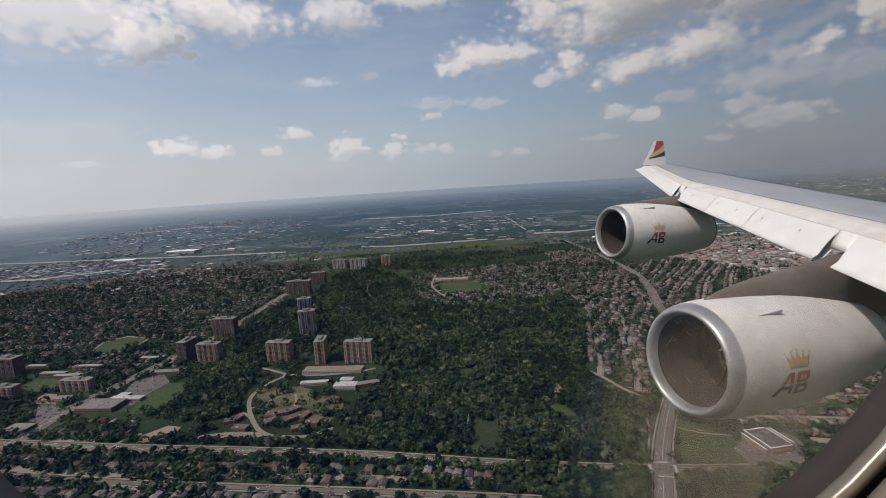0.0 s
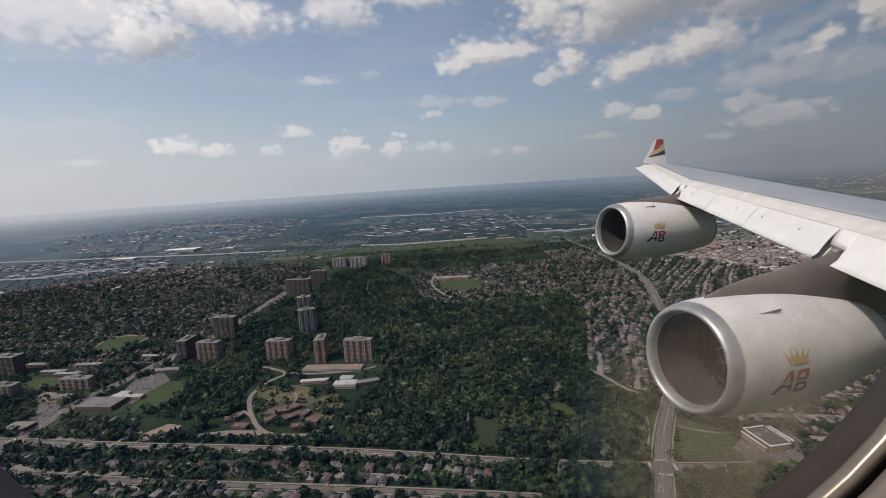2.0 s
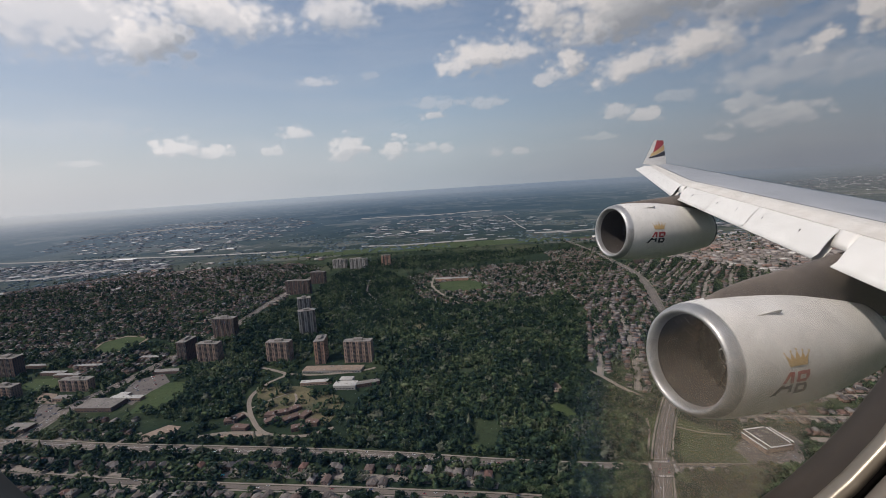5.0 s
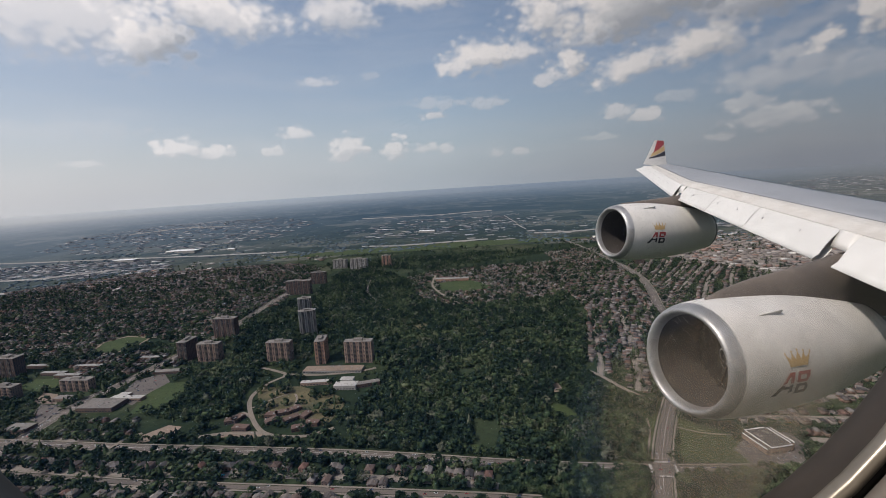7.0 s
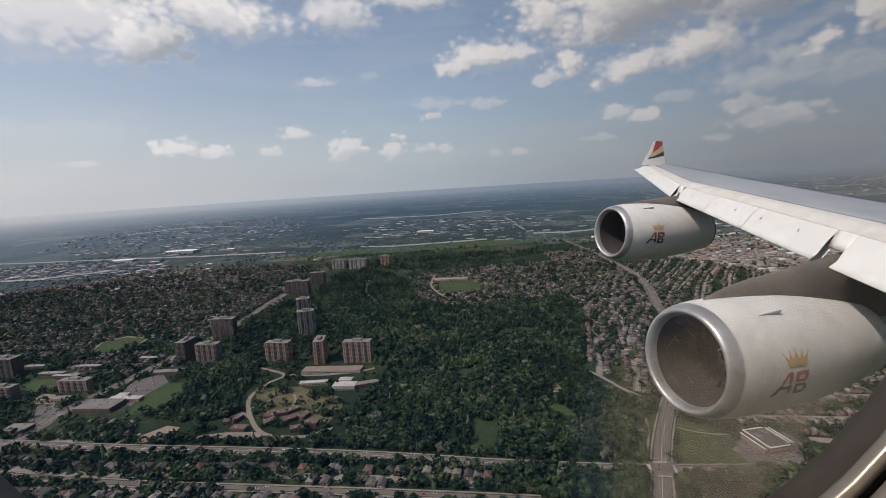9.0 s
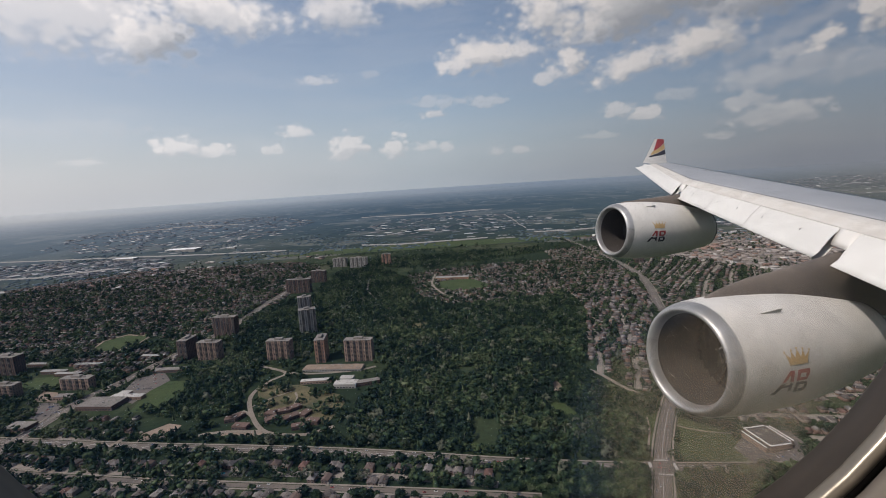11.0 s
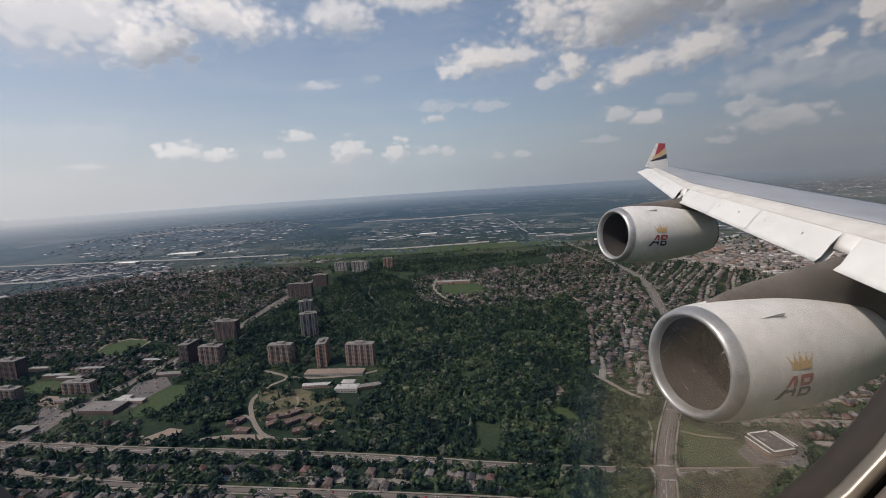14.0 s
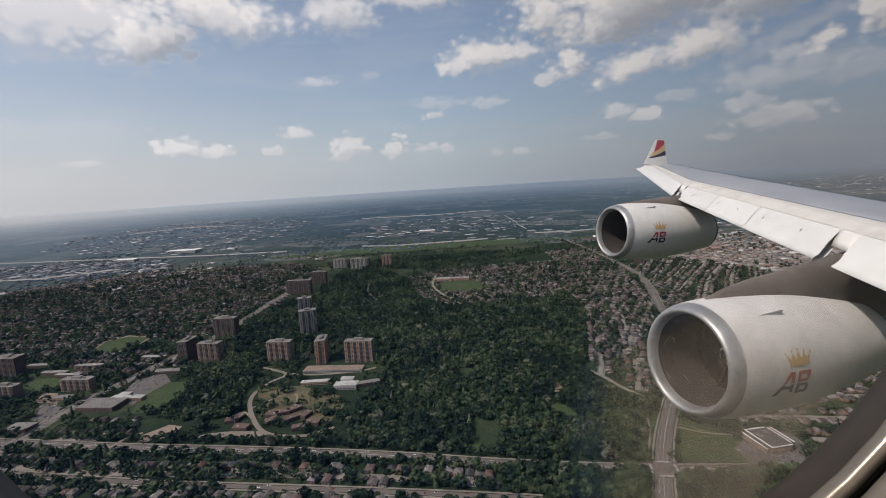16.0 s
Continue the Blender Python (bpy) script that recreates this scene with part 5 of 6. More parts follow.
for poly in LOTS.values():
    p = np.array(poly)
    q = np.column_stack([rng.uniform(p[:, 0].min(), p[:, 0].max(), 60), rng.uniform(p[:, 1].min(), p[:, 1].max(), 60)])
    q = np.unique(np.round(q / (5.5, 12)) * (5.5, 12), axis=0)
    for x, y in q[inside(q, poly)][:22]:
        spots.append((x, y, GRID + 1.57, 0.39))
for i, (x, y, a, z) in enumerate(spots):
    m = Matrix.Translation((x, y, z)) @ Matrix.Rotation(a, 4, "Z")
    if i == 0:
        first_car.matrix_basis = m
    else:
        copy_thing(first_car, m)

# ---- the airliner's wing ----
# axes of the aircraft (aft, outboard, up) as the eye sees them
AIRCRAFT = EYE @ Matrix(((0.9466, -0.3120, -0.0806, 0), (0.0806, -0.0132, 0.9967, 0), (-0.3122, -0.9500, 0.0126, 0), (0, 0, 0, 1)))
airliner = tagged(new("airliner_wing"), "white airliner wing with two jet engines and a striped winglet", "aircraft wing")
airliner.matrix_basis = AIRCRAFT
# leading edge of the drooped slats, ridge behind them and trailing edge: (aft, outboard, up) at three stations
LEADING = [(24.294, 27.400, 4.083), (17.106, 17.000, 1.114), (11.331, 7.000, -1.305)]
RIDGE = [(25.963, 27.400, 4.335), (17.976, 17.000, 1.825), (12.742, 7.000, -0.476)]
TRAILING = [(27.238, 27.400, 4.433), (22.310, 17.000, 1.849), (19.511, 7.000, -0.929)]


def rail(line, q):
    """The point of a spanwise line at a distance outboard."""
    a, b = (line[0], line[1]) if q > 17.0 else (line[1], line[2])
    u = (q - a[1]) / (b[1] - a[1])
    return Vector(a).lerp(Vector(b), u) if 0 <= u <= 1 else Vector(a) + (Vector(b) - Vector(a)) * u


def wing_ring(q):
    lead, ridge, tail = rail(LEADING, q), rail(RIDGE, q), rail(TRAILING, q)
    chord = (tail - ridge).length
    ring = []
    for i in range(9):          # upper skin, gently arched
        u = i / 8
        p = ridge.lerp(tail, u)
        p.z += 0.035 * chord * math.sin(math.pi * u ** 0.7) * (1 - 0.4 * u)
        ring.append(p)
    thick = 0.10 * chord
    for i in range(1, 8):       # lower skin
        u = 1 - i / 8
        p = ridge.lerp(tail, u)
        p.z -= thick * math.sin(math.pi * u ** 0.6) + 0.10 * thick
        ring.append(p)
    ring.append(ridge + Vector((0.05 * chord, 0, -thick * 0.5)))
    ring.append(ridge + Vector((0.01 * chord, 0, -thick * 0.22)))
    return ring


SPAN = [1.0, 4.0, 7.0, 9.5, 12.0, 14.5, 17.0, 19.5, 22.0, 24.5, 26.4, 27.3]
wing = part("wing", loft([wing_ring(q) for q in SPAN]), WINGTOP, airliner, "grey upper wing skin", smooth=True)


def slat_ring(q, drop=0.0):
    lead, ridge = rail(LEADING, q), rail(RIDGE, q)
    deep = (ridge - lead).length
    back = Vector((1, 0, 0))
    nose = lead + Vector((-0.05 * deep, 0, 0.10 * deep))
    ring = [ridge + Vector((0.10 * deep, 0, 0.02 - drop))]
    for i in range(1, 7):
        u = i / 7
        p = ridge.lerp(lead, u)
        p += Vector((-0.10, 0, 0.085)) * deep * 0.5 * math.sin(math.pi * min(1.0, u * 0.93))
        p.z -= drop
        ring.append(p)
    ring += [nose + Vector((-0.02 * deep, 0, -0.06 * deep - drop)), lead + Vector((0.02, 0, -drop)), lead + back * 0.16 * deep + Vector((0, 0, 0.01 * deep - drop))]
    ring += [lead + back * 0.42 * deep + Vector((0, 0, 0.16 * deep - drop)), ridge + Vector((0.1 * deep, 0, -0.06 - drop))]
    return ring


def slat(q0, q1, drop=0.0, label="white slat panel"):
    k = max(2, int(abs(q1 - q0) / 1.2))
    return part("slat", loft([slat_ring(q0 + (q1 - q0) * i / k, drop) for i in range(k + 1)], caps=False), SLAT, wing, label, smooth=True)


for q0, q1 in ((17.35, 27.35), (13.604, 16.55), (10.834, 13.596), (7.55, 10.826), (4.0, 6.95), (1.0, 3.99)):
    slat(q0, q1)
slat(17.06, 17.34, 0.16, "white fairing at the end of a slat")


def fixed_nose(q0, q1):
    """The fixed leading edge that shows in the gap between two slats, over a pylon."""
    rings = []
    for i in range(4):
        q = q0 + (q1 - q0) * i / 3
        lead, ridge = rail(LEADING, q), rail(RIDGE, q)
        d = (ridge - lead).length
        ring = [ridge + Vector((0.3 * d, 0, 0.0))]
        for k in range(6):
            u = 0.02 + 0.13 * k
            ring.append(ridge.lerp(lead, u) + Vector((-0.04, 0, 0.045)) * d * math.sin(math.pi * u / 0.75) + Vector((0.10 * d * (k / 5) ** 2, 0, 0)))
        rings.append(ring + [ridge.lerp(lead, 0.74) + Vector((0.3 * d, 0, 0.0)), ridge + Vector((0.6 * d, 0, -0.5 * d))])
    return part("fixed_leading_edge", loft(rings), PAINT, wing, "white fixed leading edge between slats", smooth=True)


fixed_nose(6.93, 7.58)
fixed_nose(16.7, 17.4)

def slat_seam(q, half=0.014):
    """A thin dark joint across the slats, lying just over their skin."""
    a, b = slat_ring(q - half), slat_ring(q + half)
    bm = bmesh.new()
    lift = Vector((-0.010, 0, 0.012))
    rows = [(bm.verts.new(p + lift), bm.verts.new(r + lift)) for p, r in zip(a[:9], b[:9])]
    for (p, r), (u, v) in zip(rows, rows[1:]):
        bm.faces.new((p, r, v, u))
    part("joint", bm, JOINT, wing, "thin dark joint between slats")


JOINT = material("grey_joint", (0.34, 0.325, 0.30), 0.7)
for q in (13.6, 10.83, 20.4, 23.9):
    slat_seam(q, 0.012 if q < 17 else 0.018)

# white strip of fixed skin between the slats and the seam
panel_rows = []
for q in SPAN:
    lead, ridge, tail = rail(LEADING, q), rail(RIDGE, q), rail(TRAILING, q)
    chord, d = (tail - ridge).length, (ridge - lead).length
    row = []
    for u in (0.24, 0.12):
        row.append(ridge.lerp(lead, u) + Vector((-0.10, 0, 0.085)) * d * 0.5 * math.sin(math.pi * u * 0.93) + Vector((0, 0, 0.018)))
    for u in (0.0, 0.025, 0.05):
        p = ridge.lerp(tail, u)
        p.z += 0.035 * chord * math.sin(math.pi * u ** 0.7) * (1 - 0.4 * u) + 0.03
        row.append(p)
    panel_rows.append(row + [row[4] - Vector((0, 0, 0.03)), row[0] - Vector((0, 0, 0.014))])
DUSTY = material("dusty_beige_paint", (0.60, 0.57, 0.525), 0.45, 0, 0, 0.08, 4.0, (0.52, 0.48, 0.43), 1.6)
part("leading_panel", loft(panel_rows), DUSTY, wing, "dusty beige skin strip behind the slats")

# spoiler seam: a dark groove strip along the ridge, and slat track covers
seam = bmesh.new()
rows = []
for i in range(40):
    q = 1.5 + i * 25.4 / 39
    ridge, tail = rail(RIDGE, q), rail(TRAILING, q)
    chord = (tail - ridge).length
    p = ridge.lerp(tail, 0.05)
    p.z += 0.035 * chord * math.sin(math.pi * 0.05 ** 0.7) * 0.98 + 0.036
    rows.append([seam.verts.new(p), seam.verts.new(p + Vector((0.045, 0, 0.003)))])
for a, b in zip(rows, rows[1:]):
    seam.faces.new((a[0], a[1], b[1], b[0]))
part("seam", seam, SEAL, wing, "thin dark seam along the upper skin")
for q in (8.6, 10.3, 11.8, 13.2, 15.4, 19.5, 21.5, 23.5, 25.3):
    lead, ridge = rail(LEADING, q), rail(RIDGE, q)
    p = ridge.lerp(lead, 0.55) + Vector((-0.05, 0, 0.043)) * (ridge - lead).length
    bm = boxes((-0.05, 0.05, -0.012, 0.012, -0.02, 0.008))
    part("latch", bm, SEAL, wing, "small dark latch mark", matrix=Matrix.Translation(p) @ Matrix.Rotation(radians(-45), 4, "Y"))

# winglet with its colour bands
w0, w1 = Vector((24.92, 27.330, 4.54)), Vector((27.316, 27.600, 4.320))
t0, t1 = Vector((27.20, 28.500, 6.46)), Vector((28.26, 28.700, 6.47))


def winglet_piece(u0, u1, v0, v1, thick, name, mat, label):
    """A piece of the winglet between heights u and chord parts v (v may differ at the two heights)."""
    rings = []
    for i in range(5):
        u = u0 + (u1 - u0) * i / 4
        a, b = w0.lerp(t0, u), w1.lerp(t1, u)
        lo, hi = v0[0] + (v0[1] - v0[0]) * i / 4, v1[0] + (v1[1] - v1[0]) * i / 4
        f, g = a.lerp(b, lo), a.lerp(b, hi)
        s = Vector((0, thick, 0))
        rings.append([f, f.lerp(g, 0.5) - s, g, f.lerp(g, 0.5) + s])
    return part(name, loft(rings), mat, airliner, label)


winglet = winglet_piece(-0.05, 1.0, (0, 0), (1, 1), 0.035, "winglet", PAINT, "white winglet with slanted colour bands")


def winglet_band(name, mat, low, high, v0, v1, thick):
    """A slanted band on both faces: low and high give its edges' heights at the front and at the back."""
    rings = []
    for i in range(7):
        v = v0 + (v1 - v0) * i / 6
        u0, u1 = low[0] + (low[1] - low[0]) * i / 6, high[0] + (high[1] - high[0]) * i / 6
        bulge = Vector((0, 0.035 * (1 - abs(2 * v - 1)) + thick, 0))
        p, q = w0.lerp(t0, u0).lerp(w1.lerp(t1, u0), v), w0.lerp(t0, u1).lerp(w1.lerp(t1, u1), v)
        rings.append([p - bulge, q - bulge, q + bulge, p + bulge])
    return part(name, loft(rings), mat, winglet)


winglet_band("red_band", RED, (0.46, 0.86), (0.99, 0.99), 0.26, 0.99, 0.006)
winglet_band("gold_band", GOLD, (0.27, 0.62), (0.42, 0.83), 0.18, 0.99, 0.006)
winglet_band("black_band", DARK, (0.19, 0.40), (0.24, 0.59), 0.14, 0.99, 0.006)


# ---- engines ----
COWL = [(0.25, 1.162), (0.36, 1.184), (0.8, 1.225), (1.3, 1.245), (1.9, 1.245), (2.5, 1.22), (3.1, 1.165), (3.7, 1.09), (4.3, 1.0), (4.75, 0.925), (5.0, 0.88), (5.0, 0.84), (4.4, 0.86)]
NOSE = [(0.25, 1.164), (0.18, 1.145), (0.12, 1.125), (0.05, 1.09), (0.01, 1.05), (0.0, 1.02), (0.015, 0.99), (0.06, 0.962), (0.14, 0.94), (0.22, 0.93)]
THROAT = [(0.22, 0.93), (0.5, 0.92), (0.9, 0.925), (1.65, 0.93)]


def turned(profile, segs=64):
    """A surface of revolution round the engine's axis."""
    bm = bmesh.new()
    rings = [[bm.verts.new((s, r * math.cos(2 * math.pi * i / segs), r * math.sin(2 * math.pi * i / segs))) for i in range(segs)] for s, r in profile]
    for a, b in zip(rings, rings[1:]):
        for i in range(segs):
            j = (i + 1) % segs
            bm.faces.new((a[i], b[i], b[j], a[j]))
    return bm


def radius(s):
    for (s0, r0), (s1, r1) in zip(COWL, COWL[1:]):
        if s0 <= s <= s1:
            return r0 + (r1 - r0) * (s - s0) / max(1e-6, s1 - s0)
    return 1.0


def decal(shape, s0, a0, size, mat, name, parent, label, lift=0.012):
    """A flat shape (polygon in a unit square) laid on the cowl: s0 aft, a0 degrees below the outboard-inboard line on the cabin's side."""
    bm = bmesh.new()
    bm.faces.new([bm.verts.new((x, y, 0)) for x, y in shape])
    bmesh.ops.triangulate(bm, faces=bm.faces)
    bmesh.ops.subdivide_edges(bm, edges=bm.edges, cuts=2, use_grid_fill=True)
    for v in bm.verts:
        s = s0 + v.co.x * size
        r = radius(s) + lift
        a = radians(180 + a0) - v.co.y * size / 1.2
        v.co = Vector((s, r * math.cos(a), r * math.sin(a)))
    bmesh.ops.recalc_face_normals(bm, faces=bm.faces)
    return part(name, bm, mat, parent, label)


CROWN = [[(0.08, 0.58), (0.92, 0.58), (0.97, 0.76), (0.03, 0.76)], [(0.03, 0.76), (0.22, 0.76), (-0.08, 0.98)], [(0.14, 0.76), (0.40, 0.76), (0.22, 1.02)], [(0.34, 0.76), (0.66, 0.76), (0.5, 1.06)], [(0.60, 0.76), (0.86, 0.76), (0.78, 1.02)], [(0.78, 0.76), (0.97, 0.76), (1.08, 0.98)]]
CROWN += [[(x + 0.045 * math.cos(i * 1.047), y + 0.045 * math.sin(i * 1.047)) for i in range(6)] for x, y in ((-0.08, 1.0), (0.22, 1.05), (0.5, 1.10), (0.78, 1.05), (1.08, 1.0))]
MARKS_RED = [[(0.02, 0.22), (0.14, 0.22), (0.36, 0.52), (0.24, 0.52)], [(0.30, 0.22), (0.42, 0.22), (0.42, 0.52), (0.28, 0.52)],
             [(0.54, 0.22), (0.66, 0.22), (0.66, 0.52), (0.54, 0.52)], [(0.66, 0.42), (0.98, 0.42), (1.02, 0.52), (0.66, 0.52)], [(0.88, 0.30), (1.0, 0.32), (1.02, 0.44), (0.88, 0.44)], [(0.66, 0.22), (0.90, 0.22), (0.98, 0.30), (0.66, 0.30)]]
MARKS_DARK = [[(-0.28, -0.12), (-0.10, -0.12), (0.14, 0.18), (0.0, 0.18)], [(0.30, -0.06), (0.42, -0.06), (0.42, 0.18), (0.30, 0.18)], [(0.0, 0.06), (0.42, 0.06), (0.42, 0.14), (0.06, 0.14)],
              [(0.54, -0.12), (0.66, -0.12), (0.66, 0.18), (0.54, 0.18)], [(0.66, -0.12), (0.94, -0.12), (1.0, -0.02), (0.66, -0.02)], [(0.88, -0.04), (1.0, -0.02), (1.0, 0.12), (0.88, 0.10)], [(0.66, 0.10), (0.98, 0.10), (0.92, 0.18), (0.66, 0.18)]]


def engine(at, pylon_line, label):
    """A jet engine pod: cowl with bare metal lip, liner, fan, spinner, strake, marks and pylon."""
    cowl = part("engine", turned(COWL), PAINT, airliner, label, smooth=True, matrix=Matrix.Translation(Vector(at) + Vector((2.5, 0, 0))) @ Matrix.Rotation(radians(2.6), 4, "Y") @ Matrix.Translation((-2.5, 0, 0)))
    part("inlet_lip", turned(NOSE), LIP, cowl, "bare metal inlet lip", smooth=True)
    part("inlet_liner", turned(THROAT), DUCT, cowl, "dark inlet liner", smooth=True)
    for i in range(26):
        a = 2 * math.pi * i / 26
        pts = []
        for r, tw, ch in ((0.30, 0.5, 0.10), (0.62, 0.9, 0.13), (0.92, 1.15, 0.15)):
            for e in (-1, 1):
                da = e * ch * math.sin(tw) / r
                pts.append((1.42 + e * ch * math.cos(tw), r * math.cos(a + da), r * math.sin(a + da)))
        blade = bmesh.new()
        v = [blade.verts.new(p) for p in pts] + [blade.verts.new((p[0] + 0.012, p[1], p[2])) for p in pts]
        for f in ((0, 1, 3, 2), (2, 3, 5, 4), (8, 9, 7, 6), (10, 11, 9, 8), (0, 2, 8, 6), (2, 4, 10, 8), (1, 7, 9, 3), (3, 9, 11, 5), (4, 5, 11, 10)):
            blade.faces.new([v[j] for j in f])
        part("fan_blade", blade, FAN, cowl)
    part("bulkhead", turned([(1.64, 0.94), (1.64, 0.02)], 32), SPINNER, cowl)
    spin = part("spinner", turned([(1.00, 0.005), (1.04, 0.08), (1.15, 0.18), (1.3, 0.26), (1.5, 0.31)], 28), SPINNER, cowl, "black spinner", smooth=True)
    mark = bmesh.new()
    rows = []
    for i in range(14):
        a, s = 0.9 + i * 0.30, 1.055 + i * 0.006
        r = 0.10 + (s - 1.05) * 0.9
        rows.append([mark.verts.new((s - 0.012, r * math.cos(a), r * math.sin(a))), mark.verts.new((s + 0.018, (r + 0.035) * math.cos(a), (r + 0.035) * math.sin(a)))])
    for a, b in zip(rows, rows[1:]):
        mark.faces.new((a[0], a[1], b[1], b[0]))
    part("swirl_mark", mark, SWIRL, spin, "white swirl mark")
    part("exhaust_ring", turned([(4.97, 0.886), (5.06, 0.872), (5.06, 0.83), (4.9, 0.84)], 48), EXHAUST, cowl, "dark exhaust ring", smooth=True)
    part("exhaust_core", turned([(4.4, 0.86), (4.45, 0.02)], 40), EXHAUST, cowl)
    # strake fin on the cabin's side
    fin = bmesh.new()
    a = radians(180 - 50)
    def on(s, h):
        r = radius(s) - 0.01 + h
        return Vector((s, r * math.cos(a), r * math.sin(a)))
    pts = [on(0.98, 0.0), on(1.66, 0.0), on(1.66, 0.10), on(1.58, 0.11)]
    side = Vector((0, math.sin(a), -math.cos(a))) * 0.012
    v = [fin.verts.new(p + side) for p in pts] + [fin.verts.new(p - side) for p in pts]
    for f in ((0, 1, 2, 3), (7, 6, 5, 4), (0, 4, 5, 1), (1, 5, 6, 2), (2, 6, 7, 3), (3, 7, 4, 0)):
        fin.faces.new([v[i] for i in f])
    part("strake", fin, PAINT, cowl, "small white strake fin")
    for shape in CROWN:
        decal(shape, 1.20, 14.6, 0.56, GOLD, "crown_mark", cowl, "faded gold crown mark")
    for shape in MARKS_RED:
        decal(shape, 1.08, 21.2, 0.70, RED, "red_mark", cowl, "")
    for shape in MARKS_DARK:
        decal(shape, 1.08, 21.2, 0.70, DARK, "dark_mark", cowl, "")
    # panel seams round the cowl
    for s in (0.255,):
        part("panel_seam", turned([(s, radius(s) + 0.003), (s + 0.012, radius(s + 0.012) + 0.003)]), SEAL if s > 1 else LIP, cowl)
    # pylon: a slender fairing from the cowl's crown up under the wing
    rings = []
    for x, low, top, half in pylon_line:
        rise = min(0.45, (top - low) * 0.6)
        rings.append([(x, 0.0, low), (x, half, low)] + [(x, half * math.cos(a), top - rise * (1 - math.sin(a))) for a in (0.0, 0.4, 0.8, 1.2, 1.571, 1.942, 2.342, 2.742, 3.1416)] + [(x, -half, low)])
    part("pylon", loft(rings), PYLON, cowl, "grey-brown engine pylon", smooth=True)
    return cowl


engine((7.39, 7.40, -2.95), [(0.62, 1.05, 1.25, 0.03), (1.1, 0.95, 1.40, 0.14), (1.8, 0.9, 1.56, 0.2), (2.8, 0.85, 1.70, 0.24), (3.8, 0.8, 1.86, 0.28), (4.8, 0.6, 2.02, 0.31), (6.4, 0.4, 2.06, 0.33), (8.0, 0.5, 2.06, 0.30), (9.6, 0.9, 2.0, 0.1)], "white jet engine pod with a bare metal lip, near the cabin")
engine((13.09, 16.59, -0.31), [(0.62, 1.05, 1.25, 0.03), (1.1, 0.95, 1.30, 0.14), (1.8, 0.9, 1.38, 0.2), (2.8, 0.85, 1.48, 0.24), (3.8, 0.8, 1.6, 0.26), (4.8, 0.7, 1.7, 0.26), (6.4, 0.9, 1.7, 0.2), (8.0, 1.3, 1.7, 0.05)], "white jet engine pod with a bare metal lip, far out on the wing")


# ---- the cabin window ----
def window_curve(grow, depth):
    """A rounded window outline in the eye's own axes, at a depth before it; grow widens it."""
    cx, cy, a, b, n, th = WIN
    pts = []
    for i in range(72):
        u = 2 * math.pi * i / 72
        c, s = math.cos(u), math.sin(u)
        x = (a + grow) * math.copysign(abs(c) ** (2 / n), c)
        y = (b + grow) * math.copysign(abs(s) ** (2 / n), s)
        pts.append(((cx + x * math.cos(th) - y * math.sin(th)) * depth, (cy + x * math.sin(th) + y * math.cos(th)) * depth, -depth))
    return pts


WIN = (-0.10, 0.45, 1.25, 1.26, 2.2, 0.1745)
window = tagged(new("window_1"), "oval cabin window with a dark reveal and a metal bezel", "window", kind="structure")
window.matrix_basis = EYE
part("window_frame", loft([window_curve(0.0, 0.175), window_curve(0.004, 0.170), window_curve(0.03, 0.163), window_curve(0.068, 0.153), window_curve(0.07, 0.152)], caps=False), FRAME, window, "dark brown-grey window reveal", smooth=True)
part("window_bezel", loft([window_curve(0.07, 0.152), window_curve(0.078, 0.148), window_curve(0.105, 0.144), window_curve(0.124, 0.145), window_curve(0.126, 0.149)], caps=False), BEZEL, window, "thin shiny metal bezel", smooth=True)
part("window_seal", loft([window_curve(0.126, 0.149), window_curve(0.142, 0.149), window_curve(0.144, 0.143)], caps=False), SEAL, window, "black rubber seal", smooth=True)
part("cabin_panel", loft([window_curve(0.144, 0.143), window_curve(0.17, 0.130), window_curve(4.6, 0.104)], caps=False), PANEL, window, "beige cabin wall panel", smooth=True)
# outer skin and the cabin behind the eye, so that only the window lets light in
part("outer_skin", loft([window_curve(0.02, 0.178), window_curve(1.3, 0.182), window_curve(1.3, 0.19), window_curve(0.03, 0.186)], caps=False), PAINT, window, "white outer skin")
def shell(radius, hole, name, mat, parent, label):
    """A stretch of fuselage round the aircraft's axis, with a hole for the window and closed ends."""
    bm = bmesh.new()
    mid = Vector((0.0, 0.11 - 2.82, -0.55))
    rings = []
    xs = [-8.0, -5.0, -2.5] + [-1.2 + 0.12 * i for i in range(21)] + [2.5, 5.0, 8.0, 11.0, 14.0, 17.0, 20.0, 22.0]
    for x in xs:
        rings.append([bm.verts.new(mid + Vector((x, radius * math.cos(2 * math.pi * i / 120), radius * math.sin(2 * math.pi * i / 120)))) for i in range(120)])
    for p, q in zip(rings, rings[1:]):
        for i in range(120):
            j = (i + 1) % 120
            c = (p[i].co + q[j].co) / 2
            if not (c.y > -0.6 and math.hypot(c.x - 0.05, c.z) < hole):
                bm.faces.new((p[i], p[j], q[j], q[i]))
    bm.faces.new(rings[0][::-1])
    bm.faces.new(rings[-1])
    return part(name, bm, mat, parent, label, smooth=True)


shell(2.82, 0.42, "fuselage", PAINT, airliner, "white fuselage with a cabin window")
shell(2.70, 0.46, "cabin_lining", PANEL, airliner, "dim beige cabin lining")


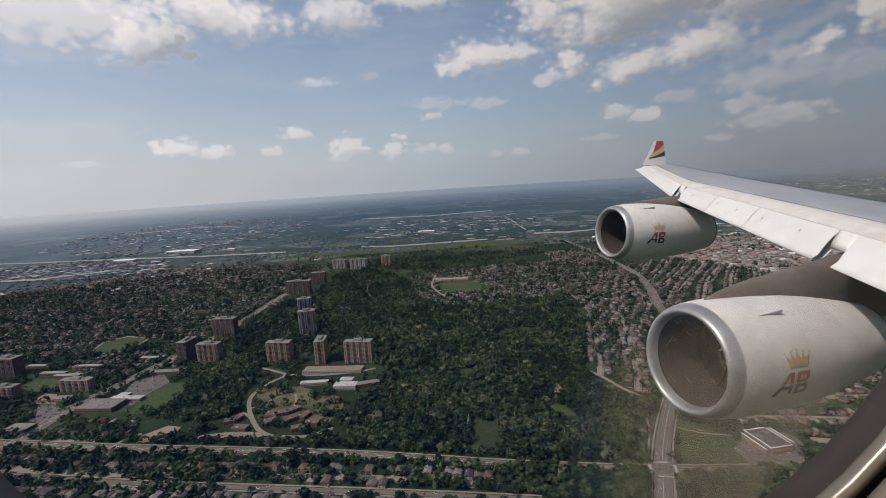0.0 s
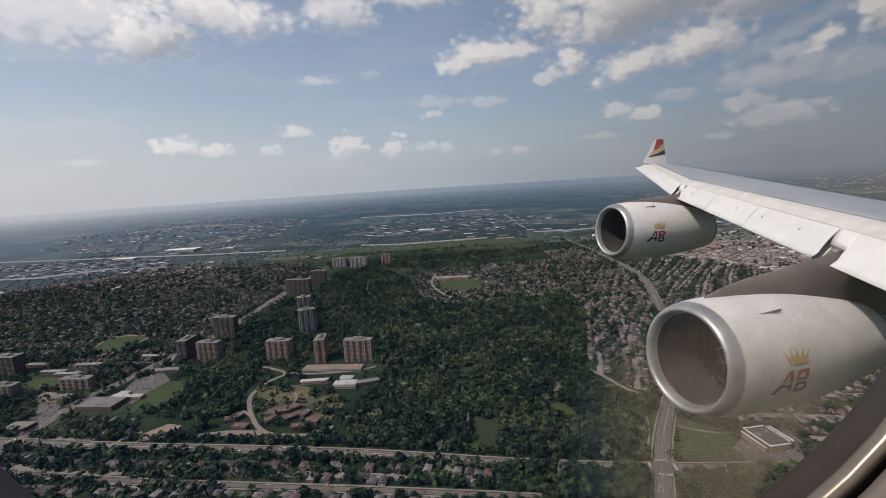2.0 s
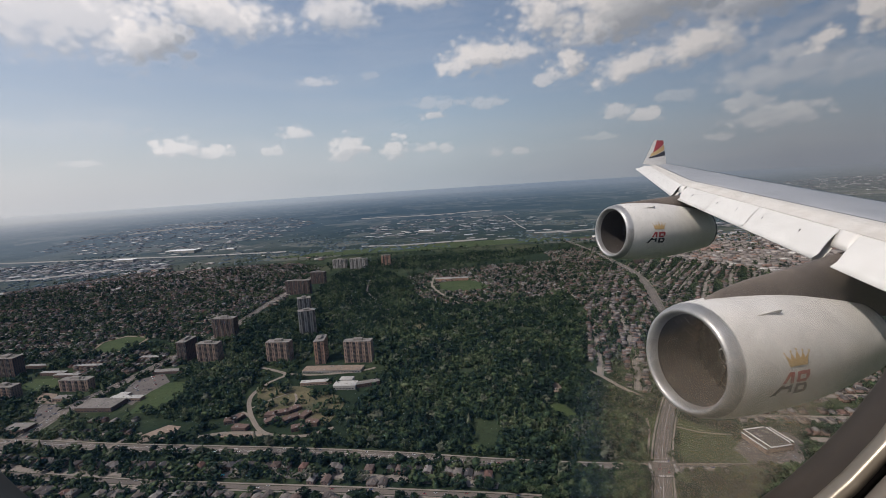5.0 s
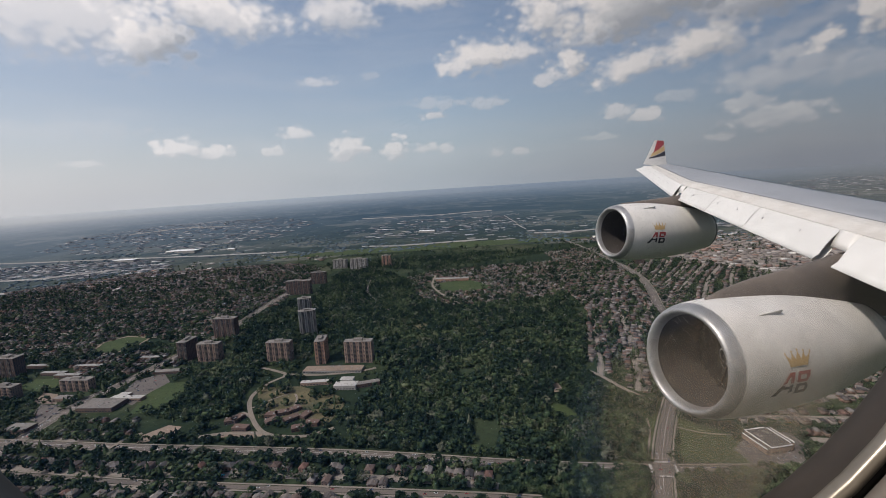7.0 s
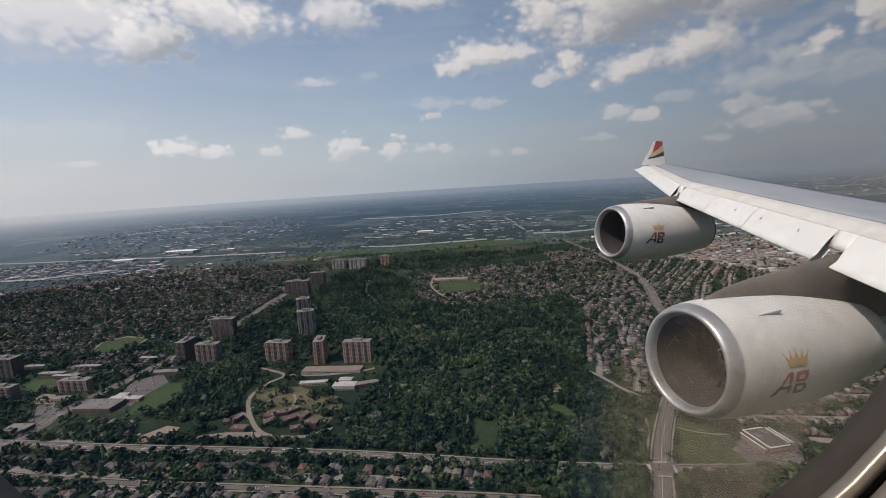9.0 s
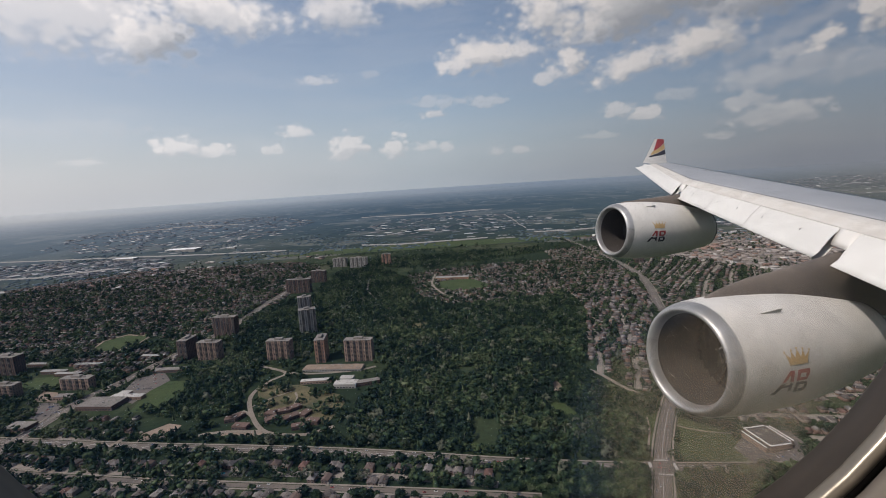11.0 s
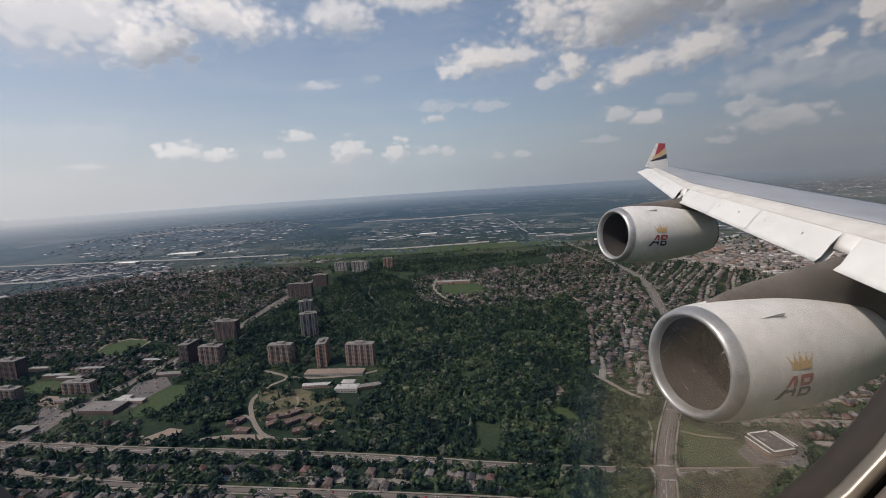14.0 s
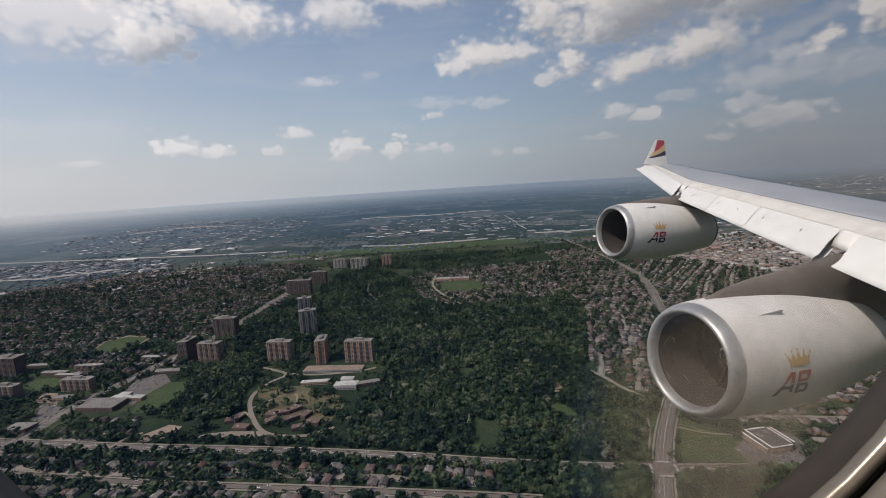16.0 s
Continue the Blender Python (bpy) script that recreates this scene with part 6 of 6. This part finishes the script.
def pane_material():
    """Acrylic with a film of dust, scuffs and fine scratches, and a blue film that paints the air's haze."""
    mat = bpy.data.materials.new("dusty_hazed_acrylic")
    mat.use_nodes = True
    t = mat.node_tree
    t.nodes.clear()
    n = nodes_of(t)
    m = lambda op, *a: n("ShaderNodeMath", *a, operation=op).outputs[0]
    place = t.nodes.new("ShaderNodeTexCoord").outputs["Object"]
    xyz = n("ShaderNodeSeparateXYZ", place).outputs
    film = n("ShaderNodeTexNoise", place, None, 9.0, 4.0, 0.55).outputs[0]
    smear = n("ShaderNodeTexNoise", n("ShaderNodeCombineXYZ", m("MULTIPLY", m("SUBTRACT", xyz[0], m("MULTIPLY", xyz[1], 0.5)), 60.0), m("MULTIPLY", xyz[1], 5.0), 0.0).outputs[0], None, 1.0, 3.0, 0.6).outputs[0]
    # dust gathers in the lower aft corner, in an uneven tongue
    dx, dy = m("DIVIDE", m("SUBTRACT", xyz[0], 0.134), 0.092), m("DIVIDE", m("ADD", xyz[1], 0.092), 0.088)
    edge = m("ADD", m("SQRT", m("ADD", m("MULTIPLY", dx, dx), m("MULTIPLY", dy, dy))), m("MULTIPLY", m("SUBTRACT", film, 0.5), 1.2))
    corner = n("ShaderNodeMapRange", edge, 0.2, 1.08, 1.0, 0.0)
    corner.interpolation_type = "SMOOTHSTEP"
    # wiped clean along a slanting line near the frame
    wiped = n("ShaderNodeMapRange", m("SUBTRACT", m("MULTIPLY", m("SUBTRACT", xyz[0], 0.1444), 0.8), m("MULTIPLY", m("ADD", xyz[1], 0.067), 0.6)), -0.004, 0.003, 1.0, 0.18)
    wiped.interpolation_type = "SMOOTHSTEP"
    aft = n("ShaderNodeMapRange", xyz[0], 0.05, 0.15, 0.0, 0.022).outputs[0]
    # blue film over the whole pane: painted air haze, stronger towards the left
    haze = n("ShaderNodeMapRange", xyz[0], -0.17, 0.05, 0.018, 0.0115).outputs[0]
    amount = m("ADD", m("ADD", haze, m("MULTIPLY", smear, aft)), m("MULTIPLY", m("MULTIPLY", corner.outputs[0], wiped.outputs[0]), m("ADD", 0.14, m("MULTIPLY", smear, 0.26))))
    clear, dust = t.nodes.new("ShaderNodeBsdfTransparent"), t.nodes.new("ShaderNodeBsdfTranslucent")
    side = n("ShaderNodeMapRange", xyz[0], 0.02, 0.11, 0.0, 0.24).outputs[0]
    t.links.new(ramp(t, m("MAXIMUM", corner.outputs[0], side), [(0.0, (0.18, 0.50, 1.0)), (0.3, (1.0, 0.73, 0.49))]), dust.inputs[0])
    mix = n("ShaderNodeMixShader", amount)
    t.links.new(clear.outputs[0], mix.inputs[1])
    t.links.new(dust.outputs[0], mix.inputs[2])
    end = t.nodes.new("ShaderNodeOutputMaterial")
    t.links.new(mix.outputs[0], end.inputs[0])
    return mat


bm = bmesh.new()
bm.faces.new([bm.verts.new(p) for p in window_curve(0.01, 0.176)])
bm.faces.new([bm.verts.new(p) for p in window_curve(0.01, 0.1764)][::-1])
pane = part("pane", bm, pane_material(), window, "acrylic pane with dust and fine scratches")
pane.visible_shadow = False

# fine scratches on the pane, as short bright hairs
HAIR = material("scratch_hair", (0.40, 0.38, 0.34), 0.6)
HAIRS = [((0.1154, -0.0326), (0.1284, -0.0473)), ((0.1224, -0.0491), (0.1271, -0.0538)), ((0.1137, -0.0398), (0.1163, -0.0430)), ((0.1159, -0.0432), (0.1185, -0.0454)), ((0.0917, -0.0270), (0.0947, -0.0305)), ((0.0923, -0.0322), (0.0955, -0.0352)), ((0.0891, -0.0344), (0.0858, -0.0391)), ((0.1115, -0.0560), (0.1154, -0.0599)), ((0.1332, -0.0257), (0.1383, -0.0311))]
scuff = random.Random(12)
for _ in range(26):
    x, y, a, l = scuff.uniform(0.085, 0.140), scuff.uniform(-0.062, -0.022), radians(-45 + scuff.gauss(0, 16)), scuff.uniform(0.0012, 0.006)
    HAIRS.append(((x, y), (x + l * math.cos(a), y + l * math.sin(a))))
for (x0, y0), (x1, y1) in HAIRS:
    d = Vector((x1 - x0, y1 - y0, 0))
    n = Vector((-d.y, d.x, 0)).normalized() * 0.00005
    bm = bmesh.new()
    bm.faces.new([bm.verts.new(p) for p in (Vector((x0, y0, -0.1755)) - n * 0.3, Vector((x1, y1, -0.1755)) - n, Vector((x1, y1, -0.1755)) + n, Vector((x0, y0, -0.1755)) + n * 0.3)])
    hair = part("scratch", bm, HAIR, pane)
    hair.visible_shadow = False
